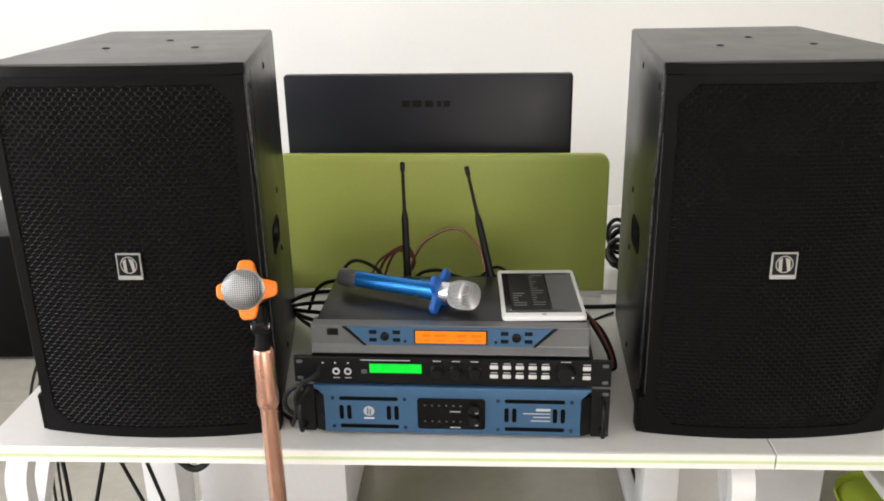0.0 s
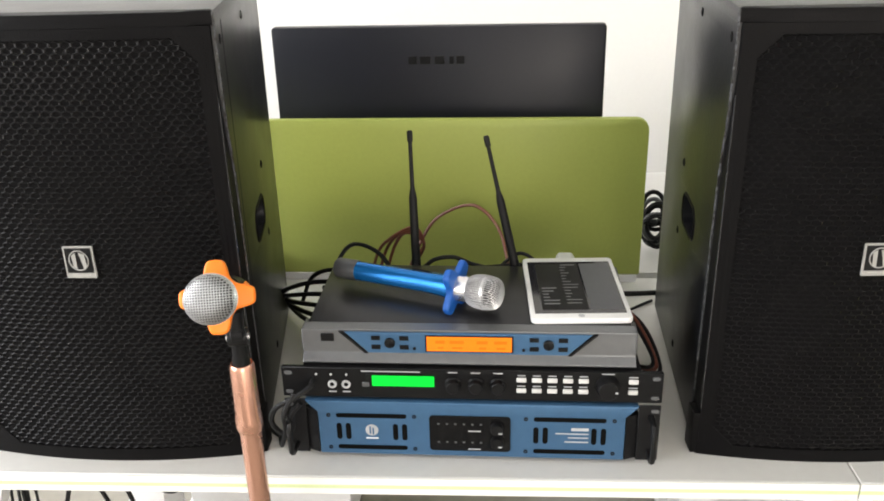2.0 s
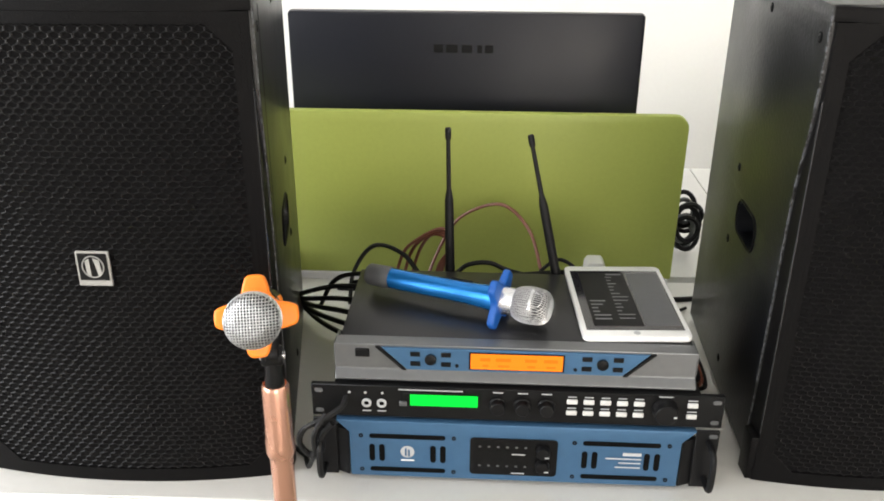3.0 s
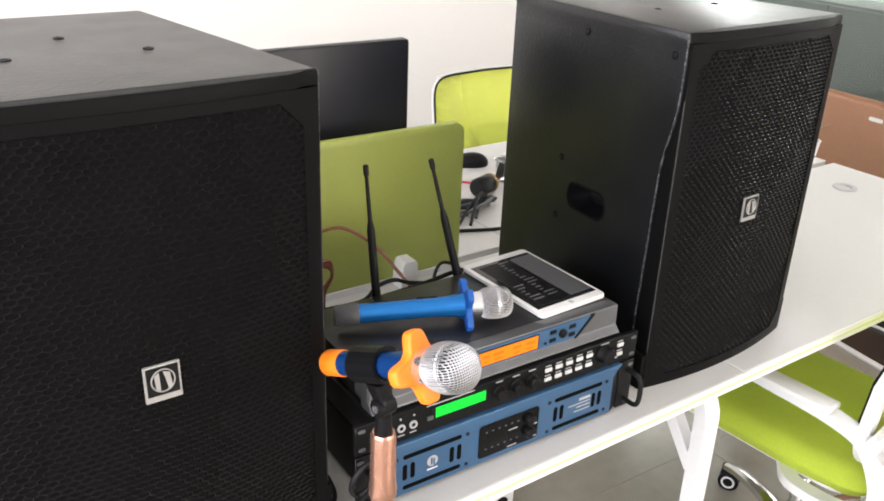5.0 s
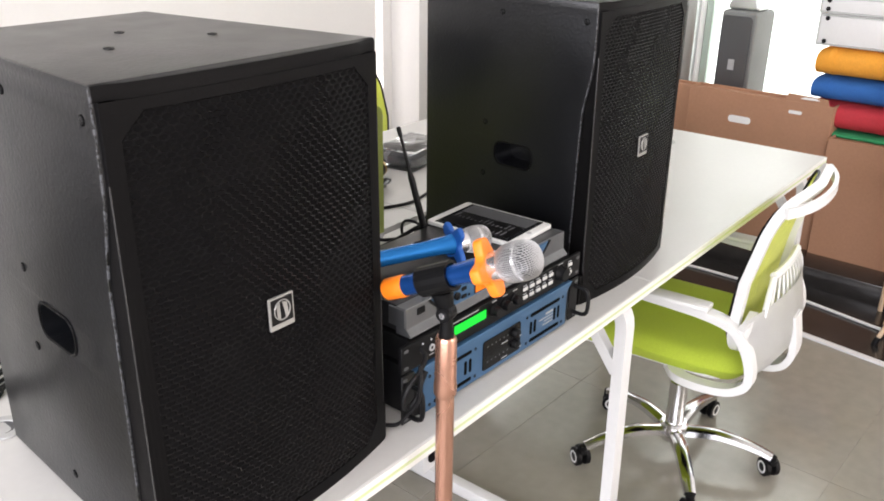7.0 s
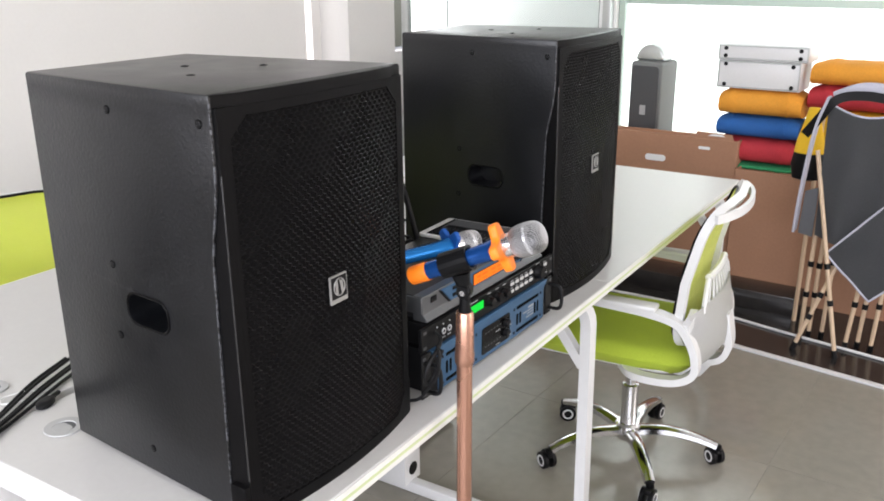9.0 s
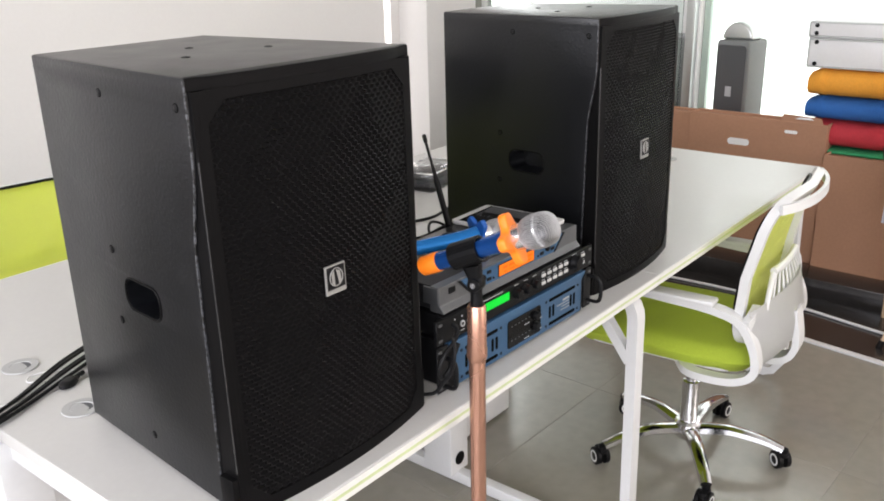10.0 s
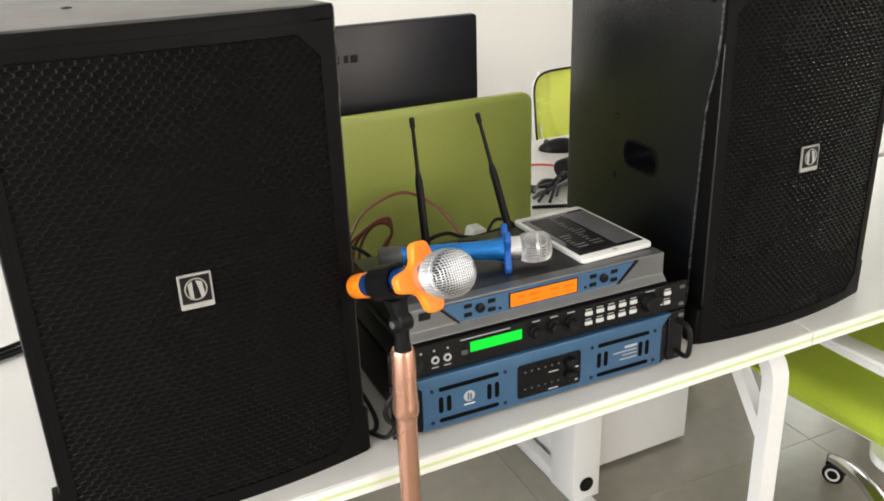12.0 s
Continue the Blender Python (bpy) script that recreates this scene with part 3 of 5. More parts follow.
def amplifier(m):
    a = thing("power_amplifier", m, "two-unit power amplifier with a blue front, under a processor", "amplifier")
    part("chassis", block(-0.215, 0.215, 0.012, 0.36, 0.004, 0.086, 0.002), M_BLACKM, a, "black steel chassis")
    face = [(-0.198, 0.006), (0.198, 0.006), (0.198, 0.070), (0.214, 0.087), (-0.214, 0.087), (-0.198, 0.070)]
    part("front_panel", extrude_poly(face, 0.016, "y", 0.0012, 2, -0.004), M_BLUE, a, "blue anodised front panel")
    for sx in (-1, 1):
        part("ear", block(min(sx * 0.214, sx * 0.2415), max(sx * 0.214, sx * 0.2415), 0.0, 0.003, 0.004, 0.087, 0.0008, 1), M_BLACKM, a)
        part("cheek", moved(extrude_poly([(0.199, 0.010), (0.216, 0.010), (0.216, 0.004), (0.199, -0.003)], 0.066, "z", 0, 1, 0.006), pose(0, 0, 0) if sx > 0 else Matrix.Scale(-1, 4, (1, 0, 0))), M_BLACK, a, smooth=False)
        hx = sx * 0.230
        part("rack_handle", tube([(hx, 0.0, 0.018), (hx, -0.022, 0.019), (hx, -0.030, 0.030), (hx, -0.030, 0.058), (hx, -0.022, 0.070), (hx, 0.0, 0.071)], 0.004, 8, 4), M_BLACKM, a)
        for z in (0.012, 0.079):
            ear_slot(sx * 0.2345, z, a)
    y = -0.0045
    for cx in (-0.128, 0.128):
        for z in (0.017, 0.066):
            part("vent_slot", moved(extrude_poly(rounded(0.092, 0.0065, 0.003, 3), 0.001, "y"), pose(cx, y, z)), M_HOLE, a, smooth=False)
        for dx in (-0.043, -0.031, 0.031, 0.043):
            part("vent_slot", moved(extrude_poly(rounded(0.0068, 0.025, 0.0034, 3), 0.001, "y"), pose(cx + dx, y, 0.0415)), M_HOLE, a, smooth=False)
        for dx in (-0.056, 0.056):
            for z in (0.016, 0.066):
                part("bolt", moved(lathe([(0.0028, 0), (0.0028, 0.0012), (0.0012, 0.0012), (0.0012, 0.0004)], 10), pose(cx + dx, y + 0.001, z, 90)), M_BLACKM, a)
    # printed mark and lines
    mark = [moved(extrude_poly([p for p in circle(0.0085, 16)], 0.0006, "y"), pose(-0.128, y, 0.044))]
    part("mark", join(*mark), M_GREYPRINT, a, smooth=False)
    part("mark_stroke", join(block(-0.131, -0.129, y - 0.0012, y - 0.0004, 0.039, 0.050), block(-0.127, -0.125, y - 0.0012, y - 0.0004, 0.038, 0.048)), M_BLUE, a, smooth=False)
    part("print_line", block(-0.136, -0.120, y - 0.0004, y + 0.0004, 0.031, 0.0325), M_WHITE, a, smooth=False)
    for k, (w, z, h) in enumerate(((0.022, 0.050, 0.004), (0.042, 0.0445, 0.0014), (0.026, 0.0385, 0.0014), (0.030, 0.032, 0.0014))):
        part("print_line", block(0.152 - w, 0.152, y - 0.0004, y + 0.0004, z, z + h), M_GREYPRINT, a, smooth=False)
    d = part("meter_window", moved(extrude_poly(rounded(0.105, 0.054, 0.005, 4), 0.002, "y", 0.0005, 1), pose(0.0, y - 0.001, 0.042)), M_METER, a, "black meter window", False)
    for row in (0.028, 0.056):
        for i in range(6):
            part("lamp", block(-0.042 + i * 0.011, -0.039 + i * 0.011, y - 0.0014, y - 0.0006, row, row + 0.002), M_DIMPRINT, d, smooth=False)
        part("print_line", block(-0.002, 0.014, y - 0.0014, y - 0.0006, row - 0.010, row - 0.0085), M_GREYPRINT, d, smooth=False)
    for z in (0.032, 0.053):
        k = part("gain_knob", moved(lathe([(0.0085, 0), (0.0085, 0.006), (0.0075, 0.008), (0.004, 0.0085)], 18), pose(0.035, y - 0.001, z, 90)), M_BLACK, a)
        part("pointer", block(0.037, 0.042, y - 0.0102, y - 0.0095, z - 0.004, z - 0.0025), M_GREYPRINT, k, smooth=False)
    return a


def processor(m):
    p = thing("audio_processor", m, "one-unit black audio processor with a lit green display, on an amplifier", "audio processor")
    part("chassis", block(-0.215, 0.215, 0.004, 0.23, 0.002, 0.043, 0.0015), M_BLACKM, p)
    part("front_panel", block(-0.2415, 0.2415, -0.003, 0.004, 0.0, 0.044, 0.001, 1), M_BLACK, p)
    y = -0.0034
    for sx in (-1, 1):
        for z in (0.008, 0.036):
            ear_slot(sx * 0.2325, z, p, y)
    s = part("display", block(-0.132, -0.0585, y - 0.0012, y, 0.018, 0.0365, 0.0006, 1), M_BLACK, p)
    part("screen", block(-0.124, -0.0445, y - 0.0022, y - 0.001, 0.0195, 0.0345), M_LCDG, p, "lit green display", False)
    part("button", block(-0.137, -0.128, y - 0.0025, y, 0.018, 0.0245, 0.0006, 1), M_GREYP, p)
    part("print_line", block(-0.138, -0.062, y - 0.0008, y, 0.0395, 0.0408), M_GREYPRINT, p, smooth=False)
    for x in (-0.196, -0.177, -0.157):
        part("lamp", moved(lathe([(0.0016, 0), (0.0016, 0.001)], 8), pose(x, y, 0.0345, 90)), M_GREYPRINT, p)
    for x in (-0.176, -0.158):
        j = part("jack", moved(lathe([(0.0058, 0), (0.0058, 0.002), (0.0032, 0.002), (0.0032, 0.0004)], 16), pose(x, y, 0.0205, 90)), M_GREYPRINT, p, "grey metal jack socket")
        part("socket_hole", moved(lathe([(0.003, 0), (0.003, 0.0012)], 12), pose(x, y, 0.0205, 90)), M_HOLE, j)
        part("print_line", block(x - 0.005, x + 0.005, y - 0.0008, y, 0.0085, 0.0098), M_GREYPRINT, p, smooth=False)
    for x in (-0.021, 0.008, 0.036):
        part("knob", moved(lathe([(0.0105, 0), (0.0105, 0.002), (0.009, 0.003), (0.0085, 0.011), (0.0075, 0.012)], 24), pose(x, y, 0.0235, 90)), M_BLACK, p)
        part("print_line", block(x - 0.006, x + 0.006, y - 0.0008, y, 0.0395, 0.0408), M_GREYPRINT, p, smooth=False)
    for r, z in enumerate((0.0165, 0.0318)):
        for i in range(5):
            x = 0.0655 + i * 0.0194
            part("key", block(x - 0.0062, x + 0.0062, y - 0.0028, y, z - 0.0031, z + 0.0031, 0.0008, 1), M_KEY, p, "white key")
            part("print_line", block(x - 0.005, x + 0.005, y - 0.0008, y, z + 0.0052, z + 0.0064), M_GREYPRINT, p, smooth=False)
        part("key", block(0.1985, 0.2105, y - 0.0028, y, z - 0.0031, z + 0.0031, 0.0008, 1), M_KEY, p, "white key")
        part("print_line", block(0.199, 0.210, y - 0.0008, y, z + 0.0052, z + 0.0064), M_GREYPRINT, p, smooth=False)
    k = part("dial", moved(lathe([(0.015, 0), (0.015, 0.002), (0.0135, 0.004), (0.013, 0.014), (0.012, 0.015)], 28), pose(0.173, y, 0.025, 90)), M_BLACK, p)
    part("pointer", block(0.181, 0.1845, y - 0.016, y - 0.0148, 0.023, 0.025), M_GREYPRINT, k, smooth=False)
    part("print_line", block(0.165, 0.181, y - 0.0008, y, 0.0415, 0.0425), M_GREYPRINT, p, smooth=False)
    return p


def receiver(m):
    r = thing("wireless_receiver", m, "grey wireless microphone receiver with an orange display, on a processor", "receiver")
    part("chassis", block(-0.207, 0.207, 0.014, 0.195, 0.0015, 0.0445, 0.002), M_GUNTOP, r, "dark steel lid")
    # front moulding: bowed inward at the sides of the control strip
    pro = [(-0.004, 0.045), (0.016, 0.045), (0.016, 0.0005), (-0.013, 0.0005), (-0.014, 0.003), (-0.005, 0.0125)]
    part("front_moulding", extrude_poly(pro, 0.422, "x", 0.0012, 2, -0.211), M_GUN, r, "grey metallic front moulding with a chin", False)
    y = -0.0044
    for sx in (-1, 1):
        part("corner_guard", block(min(sx * 0.2085, sx * 0.2125), max(sx * 0.2085, sx * 0.2125), -0.003, 0.03, 0.0135, 0.0435, 0.0015), M_GUN, r)
    strip = [(-0.126, 0.013), (0.126, 0.013), (0.156, 0.0425), (-0.156, 0.0425)]
    part("control_strip", extrude_poly(strip, 0.003, "y", 0.0008, 1, y - 0.0025), M_BLUE, r, "blue control strip", False)
    for sx in (-1, 1):
        lip = [(sx * 0.127, 0.0125), (sx * 0.131, 0.0125), (sx * 0.163, 0.0430), (sx * 0.158, 0.0430)]
        part("strip_edge", extrude_poly(lip, 0.004, "y", 0, 1, y - 0.003), M_BLACK, r, smooth=False)
    y2 = y - 0.0028
    part("display_frame", block(-0.053, 0.058, y2 - 0.0008, y2 + 0.0006, 0.0165, 0.0395), M_BLACK, r, smooth=False)
    part("screen", block(-0.051, 0.056, y2 - 0.0014, y2, 0.0178, 0.0382), M_LCDO, r, "lit orange display", False)
    for x, w in ((-0.040, 0.012), (-0.022, 0.018), (0.012, 0.014), (0.034, 0.016)):
        part("screen_bar", block(x, x + w, y2 - 0.0018, y2 - 0.0013, 0.0290, 0.0330), M_LCDT, r, smooth=False)
        part("screen_bar", block(x + 0.003, x + w - 0.002, y2 - 0.0018, y2 - 0.0013, 0.0215, 0.0240), M_LCDT, r, smooth=False)
    for cx in (-0.098, 0.102):
        part("dial", moved(lathe([(0.0068, 0), (0.0068, 0.003), (0.0055, 0.0038)], 16), pose(cx, y2, 0.0285, 90)), M_BLACK, r)
        for dx in (-0.018, 0.018):
            for z in (0.0220, 0.0350):
                part("key", block(cx + dx - 0.0058, cx + dx + 0.0058, y2 - 0.0014, y2 + 0.0004, z - 0.003, z + 0.003, 0.0005, 1), M_BLACK, r)
        part("lamp", moved(lathe([(0.0022, 0), (0.0022, 0.001)], 8), pose(cx + (0.031 if cx < 0 else -0.031), y2, 0.0205, 90)), M_BLACK, r)
    part("power_switch", block(-0.187, -0.170, y - 0.002, y + 0.001, 0.028, 0.039, 0.001, 1), M_BLACK, r)
    return r


def antenna(foot, tip, label):
    a = thing("antenna", along(foot, tip), label, "antenna", "receiver antennas")
    n = (Vector(tip) - Vector(foot)).length
    part("base_joint", lathe([(0.0062, 0), (0.0070, 0.004), (0.0070, 0.03), (0.0064, 0.034)], 12), M_BLACK, a)
    part("rod", lathe([(0.0064, 0.034), (0.0060, n * 0.56), (0.0046, n * 0.60), (0.0032, n * 0.63), (0.0028, n - 0.016)], 12), M_RUBBER, a)
    part("cap", lathe([(0.0036, n - 0.016), (0.0042, n - 0.013), (0.0042, n - 0.002), (0.003, n)], 12), M_RUBBER, a)
    return a


amplifier(pose(0, 1.160, DZ, 0, 0, 0.3))
processor(pose(0, 1.163, DZ + 0.091, 0, 0, 0.3))
receiver(pose(-0.003, 1.181, DZ + 0.1365, 0, 0, 0.3))
antenna((-0.088, 1.378, 0.905), (-0.094, 1.405, 1.126), "black stubby whip antenna, upright behind the receiver")
antenna((0.062, 1.378, 0.905), (0.014, 1.403, 1.119), "black stubby whip antenna, leaning behind the receiver")


# ---- things on the desks ----
def divider(m):
    d = thing("desk_divider", m, "olive green desk divider panel clamped between two desks", "divider")
    pts = []
    w, z0, z1, r = 0.80, DZ + 0.014, 1.062, 0.022
    pts += [(-w / 2, z0), (w / 2, z0)]
    for i in range(6):
        a = radians(90 * i / 5)
        pts.append((w / 2 - r + r * math.cos(a), z1 - r + r * math.sin(a)))
    for i in range(6):
        a = radians(90 + 90 * i / 5)
        pts.append((-w / 2 + r + r * math.cos(a), z1 - r + r * math.sin(a)))
    part("board", extrude_poly(pts, 0.016, "y", 0.0025, 2, -0.008), M_GREEN, d, "olive green board")
    part("foot_rail", block(-w / 2 + 0.005, w / 2 - 0.005, -0.010, 0.010, DZ, DZ + 0.014, 0.001, 1), M_WSTEEL, d, "white foot rail")
    for x in (-0.30, 0.262):
        clip = [(-0.021, 0.0), (0.021, 0.0), (0.017, 0.05), (0.012, 0.058), (-0.012, 0.058), (-0.017, 0.05)]
        part("clamp", moved(extrude_poly(clip, 0.050, "y", 0.003, 2, -0.042), pose(x, 0, DZ + 0.0005)), M_WPLAS, d, "white plastic clamp")
    return d


divider(pose(-0.112, 1.710, 0, 0, 0, 0.6))


def monitor(m):
    o = thing("monitor", m, "black computer monitor seen from the back, standing on a desk", "monitor")
    w, h = 0.606, 0.355
    part("housing", extrude_poly(rounded(w, h, 0.006, 3, 0, 0.280), 0.022, "y", 0.003, 2, 0.0), M_MON, o, "black glossy plastic back")
    part("bulge", moved(extrude_poly(rounded(0.34, 0.16, 0.02, 4, 0, 0.19), 0.022, "y", 0.008, 3, -0.020), pose(0, 0, 0)), M_MON, o)
    part("screen", block(-w / 2 + 0.008, w / 2 - 0.008, 0.0225, 0.024, 0.105, 0.442), M_SCREEN, o, smooth=False)
    # raised maker's mark as plain bars
    for x, bw in ((-0.045, 0.016), (-0.022, 0.020), (0.004, 0.018), (0.026, 0.008), (0.042, 0.014)):
        part("mark_bar", block(x - bw / 2, x + bw / 2, -0.0015, 0.0005, 0.390, 0.404, 0.0004, 1), M_BLACK, o)
    part("neck", block(-0.035, 0.035, -0.012, 0.012, 0.010, 0.20, 0.004), M_BLACK, o)
    part("foot", extrude_poly(rounded(0.24, 0.17, 0.02, 4), 0.010, "z", 0.003, 2), M_BLACK, o)
    return o


monitor(pose(-0.087, 1.800, DZ, 0, 0, 0.4))


def mesh_ball(r, head, n=34):
    """A microphone head of crossed wires over a dark core: hemisphere, waist and collar, along z from its seat."""
    core = lathe([(r * 0.70, 0.0), (r * 0.86, head * 0.12), (r * 0.95, head * 0.32), (r * 0.955, head * 0.58), (r * 0.86, head * 0.82), (r * 0.57, head * 0.95), (0.001, head * 0.975)], 24)
    prof = [(r * 0.74, 0.0), (r * 0.90, head * 0.12), (r, head * 0.32), (r, head * 0.58), (r * 0.90, head * 0.83), (r * 0.60, head * 0.965), (r * 0.08, head)]
    line = [(q.x, q.z) for q in smooth_path([(a, 0, b) for a, b in prof], 6)]
    wires = []
    step = 0.0026
    k = int(r / step)
    # woven wires: upright planes both ways over the dome, rings round the waist
    for turn in (0, 90):
        for c in range(-k, k + 1):
            c0 = (c + 0.5 * (turn > 0)) * step
            arc_ = [(c0, math.sqrt(q * q - c0 * c0), z) for q, z in line if q > abs(c0)]
            if len(arc_) < 3:
                continue
            pts = arc_ + [(x, -y, z) for x, y, z in arc_[::-1]]
            wires.append(moved(tube(pts, 0.00062, 4), pose(0, 0, 0, 0, 0, turn)))
    for i in range(1, int(head * 0.72 / step)):
        z = i * step
        q = float(np.interp(z, [b for a, b in line], [a for a, b in line]))
        wires.append(tube([(q * math.cos(2 * math.pi * a / 28), q * math.sin(2 * math.pi * a / 28), z) for a in range(28)], 0.00058, 4, closed=True))
    return core, join(*wires)


def star_ring(r, tip, depth, n=4):
    """A soft anti-roll ring with blunt lobes and hollow flanks."""
    pts = []
    for i in range(96):
        a = 2 * math.pi * i / 96
        k = min(1.0, 1.3 * (0.5 + 0.5 * math.cos(n * a)) ** 1.5)
        q = r + (tip - r) * k
        pts.append((q * math.cos(a), q * math.sin(a)))
    return extrude_poly(pts, depth, "z", 0.0028, 3, -depth / 2)


def microphone(tail, ball, r, body_r, body, soft, tip, label, collar, total, spin=0.0, body_label="", ring_depth=0.0140):
    a, b = Vector(tail), Vector(ball)
    m = thing("microphone", along(a, b) @ pose(0, 0, 0, 0, 0, spin), label, "microphone", "hand microphones")
    n = total
    head = r * 2.1
    hz = n - head
    part("tail_cap", lathe([(body_r * 0.86, 0.0), (body_r * 1.02, 0.003), (body_r * 1.05, 0.030), (body_r * 1.0, 0.034)], 24), tip, m, "coloured soft tail cap")
    part("body", lathe([(body_r * 0.95, 0.034), (body_r * 0.96, hz - 0.062), (body_r * 1.08, hz - 0.034), (body_r * 1.35, hz - 0.016)], 24), body, m, body_label)
    part("switch", block(body_r * 0.80, body_r * 1.10, -0.005, 0.005, hz - 0.085, hz - 0.055, 0.001, 1), M_BLACK, m)
    part("collar", lathe([(body_r * 1.30, hz - 0.016), (r * 0.78, hz - 0.006), (r * 0.80, hz + 0.006), (r * 0.66, hz + 0.008)], 24), collar, m, "metal collar")
    part("anti_roll_ring", moved(star_ring(body_r * 1.56, 0.0385, ring_depth), pose(0, 0, hz - 0.016)), soft, m, "soft lobed ring")
    core, wires = mesh_ball(r, head)
    hd = part("head_core", moved(core, pose(0, 0, hz + 0.003)), M_WIREIN, m)
    part("head_mesh", moved(wires, pose(0, 0, hz + 0.003)), M_WIRE, m, "woven steel mesh head")
    part("head_band", moved(lathe([(r * 0.985, -0.002), (r * 1.02, -0.001), (r * 1.02, 0.002), (r * 0.985, 0.003)], 24, False), pose(0, 0, hz + 0.003 + head * 0.52)), M_SILVERR, m)
    return m


def extended(tail, ball, back, total):
    a, b = Vector(tail), Vector(ball)
    d = (b - a).normalized()
    return tuple(a - d * back), tuple(a - d * back + d * total)


# stand microphone: aims down at the front of the desk
ta, tb = extended((-0.2804, 1.156, 0.9935), (-0.2428, 0.9676, 1.0785), -0.006, 0.234)
microphone(ta, tb, 0.0248, 0.0148, M_NAVY, M_ORANGE, M_ORANGE, "navy wireless microphone with orange rings, held in a stand clip", M_SILVERR, 0.234, 0, "navy metallic body")
tc_, td_ = extended((-0.190, 1.313, 0.9545), (0.036, 1.223, 0.9600), 0.002, 0.246)
microphone(tc_, td_, 0.0220, 0.0140, M_BLUEMIC, M_BLUERUB, M_GREYP, "blue wireless microphone lying across a receiver lid", M_SILVERR, 0.246, 40, "bright blue metallic body", 0.0095)


def mic_stand(m):
    s = thing("microphone_stand", m, "rose gold microphone stand with a black clip, beside the desk edge", "microphone stand")
    part("lower_tube", lathe([(0.0128, 0.015), (0.0128, 0.866)], 24), M_COPPER, s, "polished rose gold tube")
    part("clutch", lathe([(0.0140, 0.856), (0.0160, 0.862), (0.0160, 0.874), (0.0150, 0.880), (0.0146, 0.944), (0.0125, 0.948)], 24), M_COPPER, s, "rose gold clutch sleeve")
    part("neck", lathe([(0.0100, 0.946), (0.0105, 0.950), (0.0090, 0.958), (0.0088, 0.975)], 18), M_BLACK, s)
    part("swivel", moved(lathe([(0.0100, -0.011), (0.0112, -0.009), (0.0112, 0.009), (0.0100, 0.011)], 18), pose(0, 0, 0.982, 0, 90, 0)), M_BLACK, s, "black swivel joint")
    part("swivel_bolt", moved(lathe([(0.0045, -0.013), (0.0045, 0.013)], 10), pose(0, 0, 0.982, 0, 90, 0)), M_SILVERR, s)
    part("base", lathe([(0.115, 0.0), (0.125, 0.003), (0.125, 0.010), (0.10, 0.016), (0.02, 0.020)], 40), M_BLACKM, s, "round black base")
    return s


mic_stand(pose(-0.2567, 1.0633, 0, 0, 0, 10))
# the clip that grips the stand microphone
d_ = (Vector(tb) - Vector(ta)).normalized()
clip_at = Vector(ta) + d_ * 0.086
cl = thing("microphone_clip", along(clip_at, clip_at + d_), "black plastic microphone clip on the stand", "clip")
arc = [(0.0205 * math.cos(radians(a)), 0.0205 * math.sin(radians(a))) for a in range(-50, 231, 20)]
arc += [(0.0166 * math.cos(radians(a)), 0.0166 * math.sin(radians(a))) for a in range(230, -51, -20)]
part("jaw", moved(extrude_poly(arc, 0.050, "z", 0, 1, -0.025), pose(0, 0, 0, 0, 0, 90)), M_BLACK, cl, "black curved jaw", False)
lo = cl.matrix_basis.inverted() @ Vector((-0.2567, 1.0633, 0.986))
top_ = Vector((lo.x * 0.42, lo.y * 0.42, lo.z * 0.30))
part("stalk", sweep(smooth_path([lo, lo.lerp(top_, 0.55), top_], 4), rounded(0.019, 0.024, 0.006, 3), scale=[0.80 + 0.05 * i for i in range(9)]), M_BLACK, cl)
part("knuckle", moved(lathe([(0.010, -0.0075), (0.0118, -0.006), (0.0118, 0.006), (0.010, 0.0075)], 18), Matrix.Translation(lo) @ pose(0, 0, 0, 0, 90, 0)), M_BLACK, cl)


def tablet(m):
    t = thing("tablet", m, "white tablet with a dark lit screen, lying on the receiver lid", "tablet")
    part("body", extrude_poly(rounded(0.129, 0.190, 0.008, 5), 0.0072, "z", 0.0015, 2), M_WPLAS, t, "white bezel and shell")
    sc = part("screen", block(-0.0585, 0.0585, -0.079, 0.079, 0.0072, 0.0078), M_SCREEN, t, "black glass screen", False)
    part("home_button", moved(lathe([(0.0042, 0), (0.0042, 0.0004), (0.0034, 0.0004), (0.0034, 0.0001)], 16), pose(0, -0.0855, 0.0072)), M_GREYPRINT, t)
    rng = random.Random(4)
    part("lit_area", block(-0.048, 0.012, -0.070, 0.072, 0.0078, 0.0081), M_BLACK, sc, smooth=False)
    # flat grey area stands in for a reflection on the right of the glass
    part("reflection_pane", block(0.0145, 0.0565, -0.070, 0.072, 0.0078, 0.0080), M_GREYP, sc, "grey pane painted in for a reflection", False)
    for i in range(13):
        y = 0.058 - i * 0.0092
        part("text_bar", block(-0.014, -0.010 + 0.018 * rng.random(), y, y + 0.0016, 0.0081, 0.0084), M_UI, sc, smooth=False)
        if i > 6:
            part("text_bar", block(-0.044, -0.040 + 0.020 * rng.random(), y - 0.002, y + 0.0006, 0.0081, 0.0084), M_UI, sc, smooth=False)
    part("text_bar", block(-0.012, 0.008, 0.066, 0.0685, 0.0081, 0.0084), M_UI, sc, smooth=False)
    return t


tablet(pose(0.1365, 1.294, 0.9318, 0, 0, 3.2))


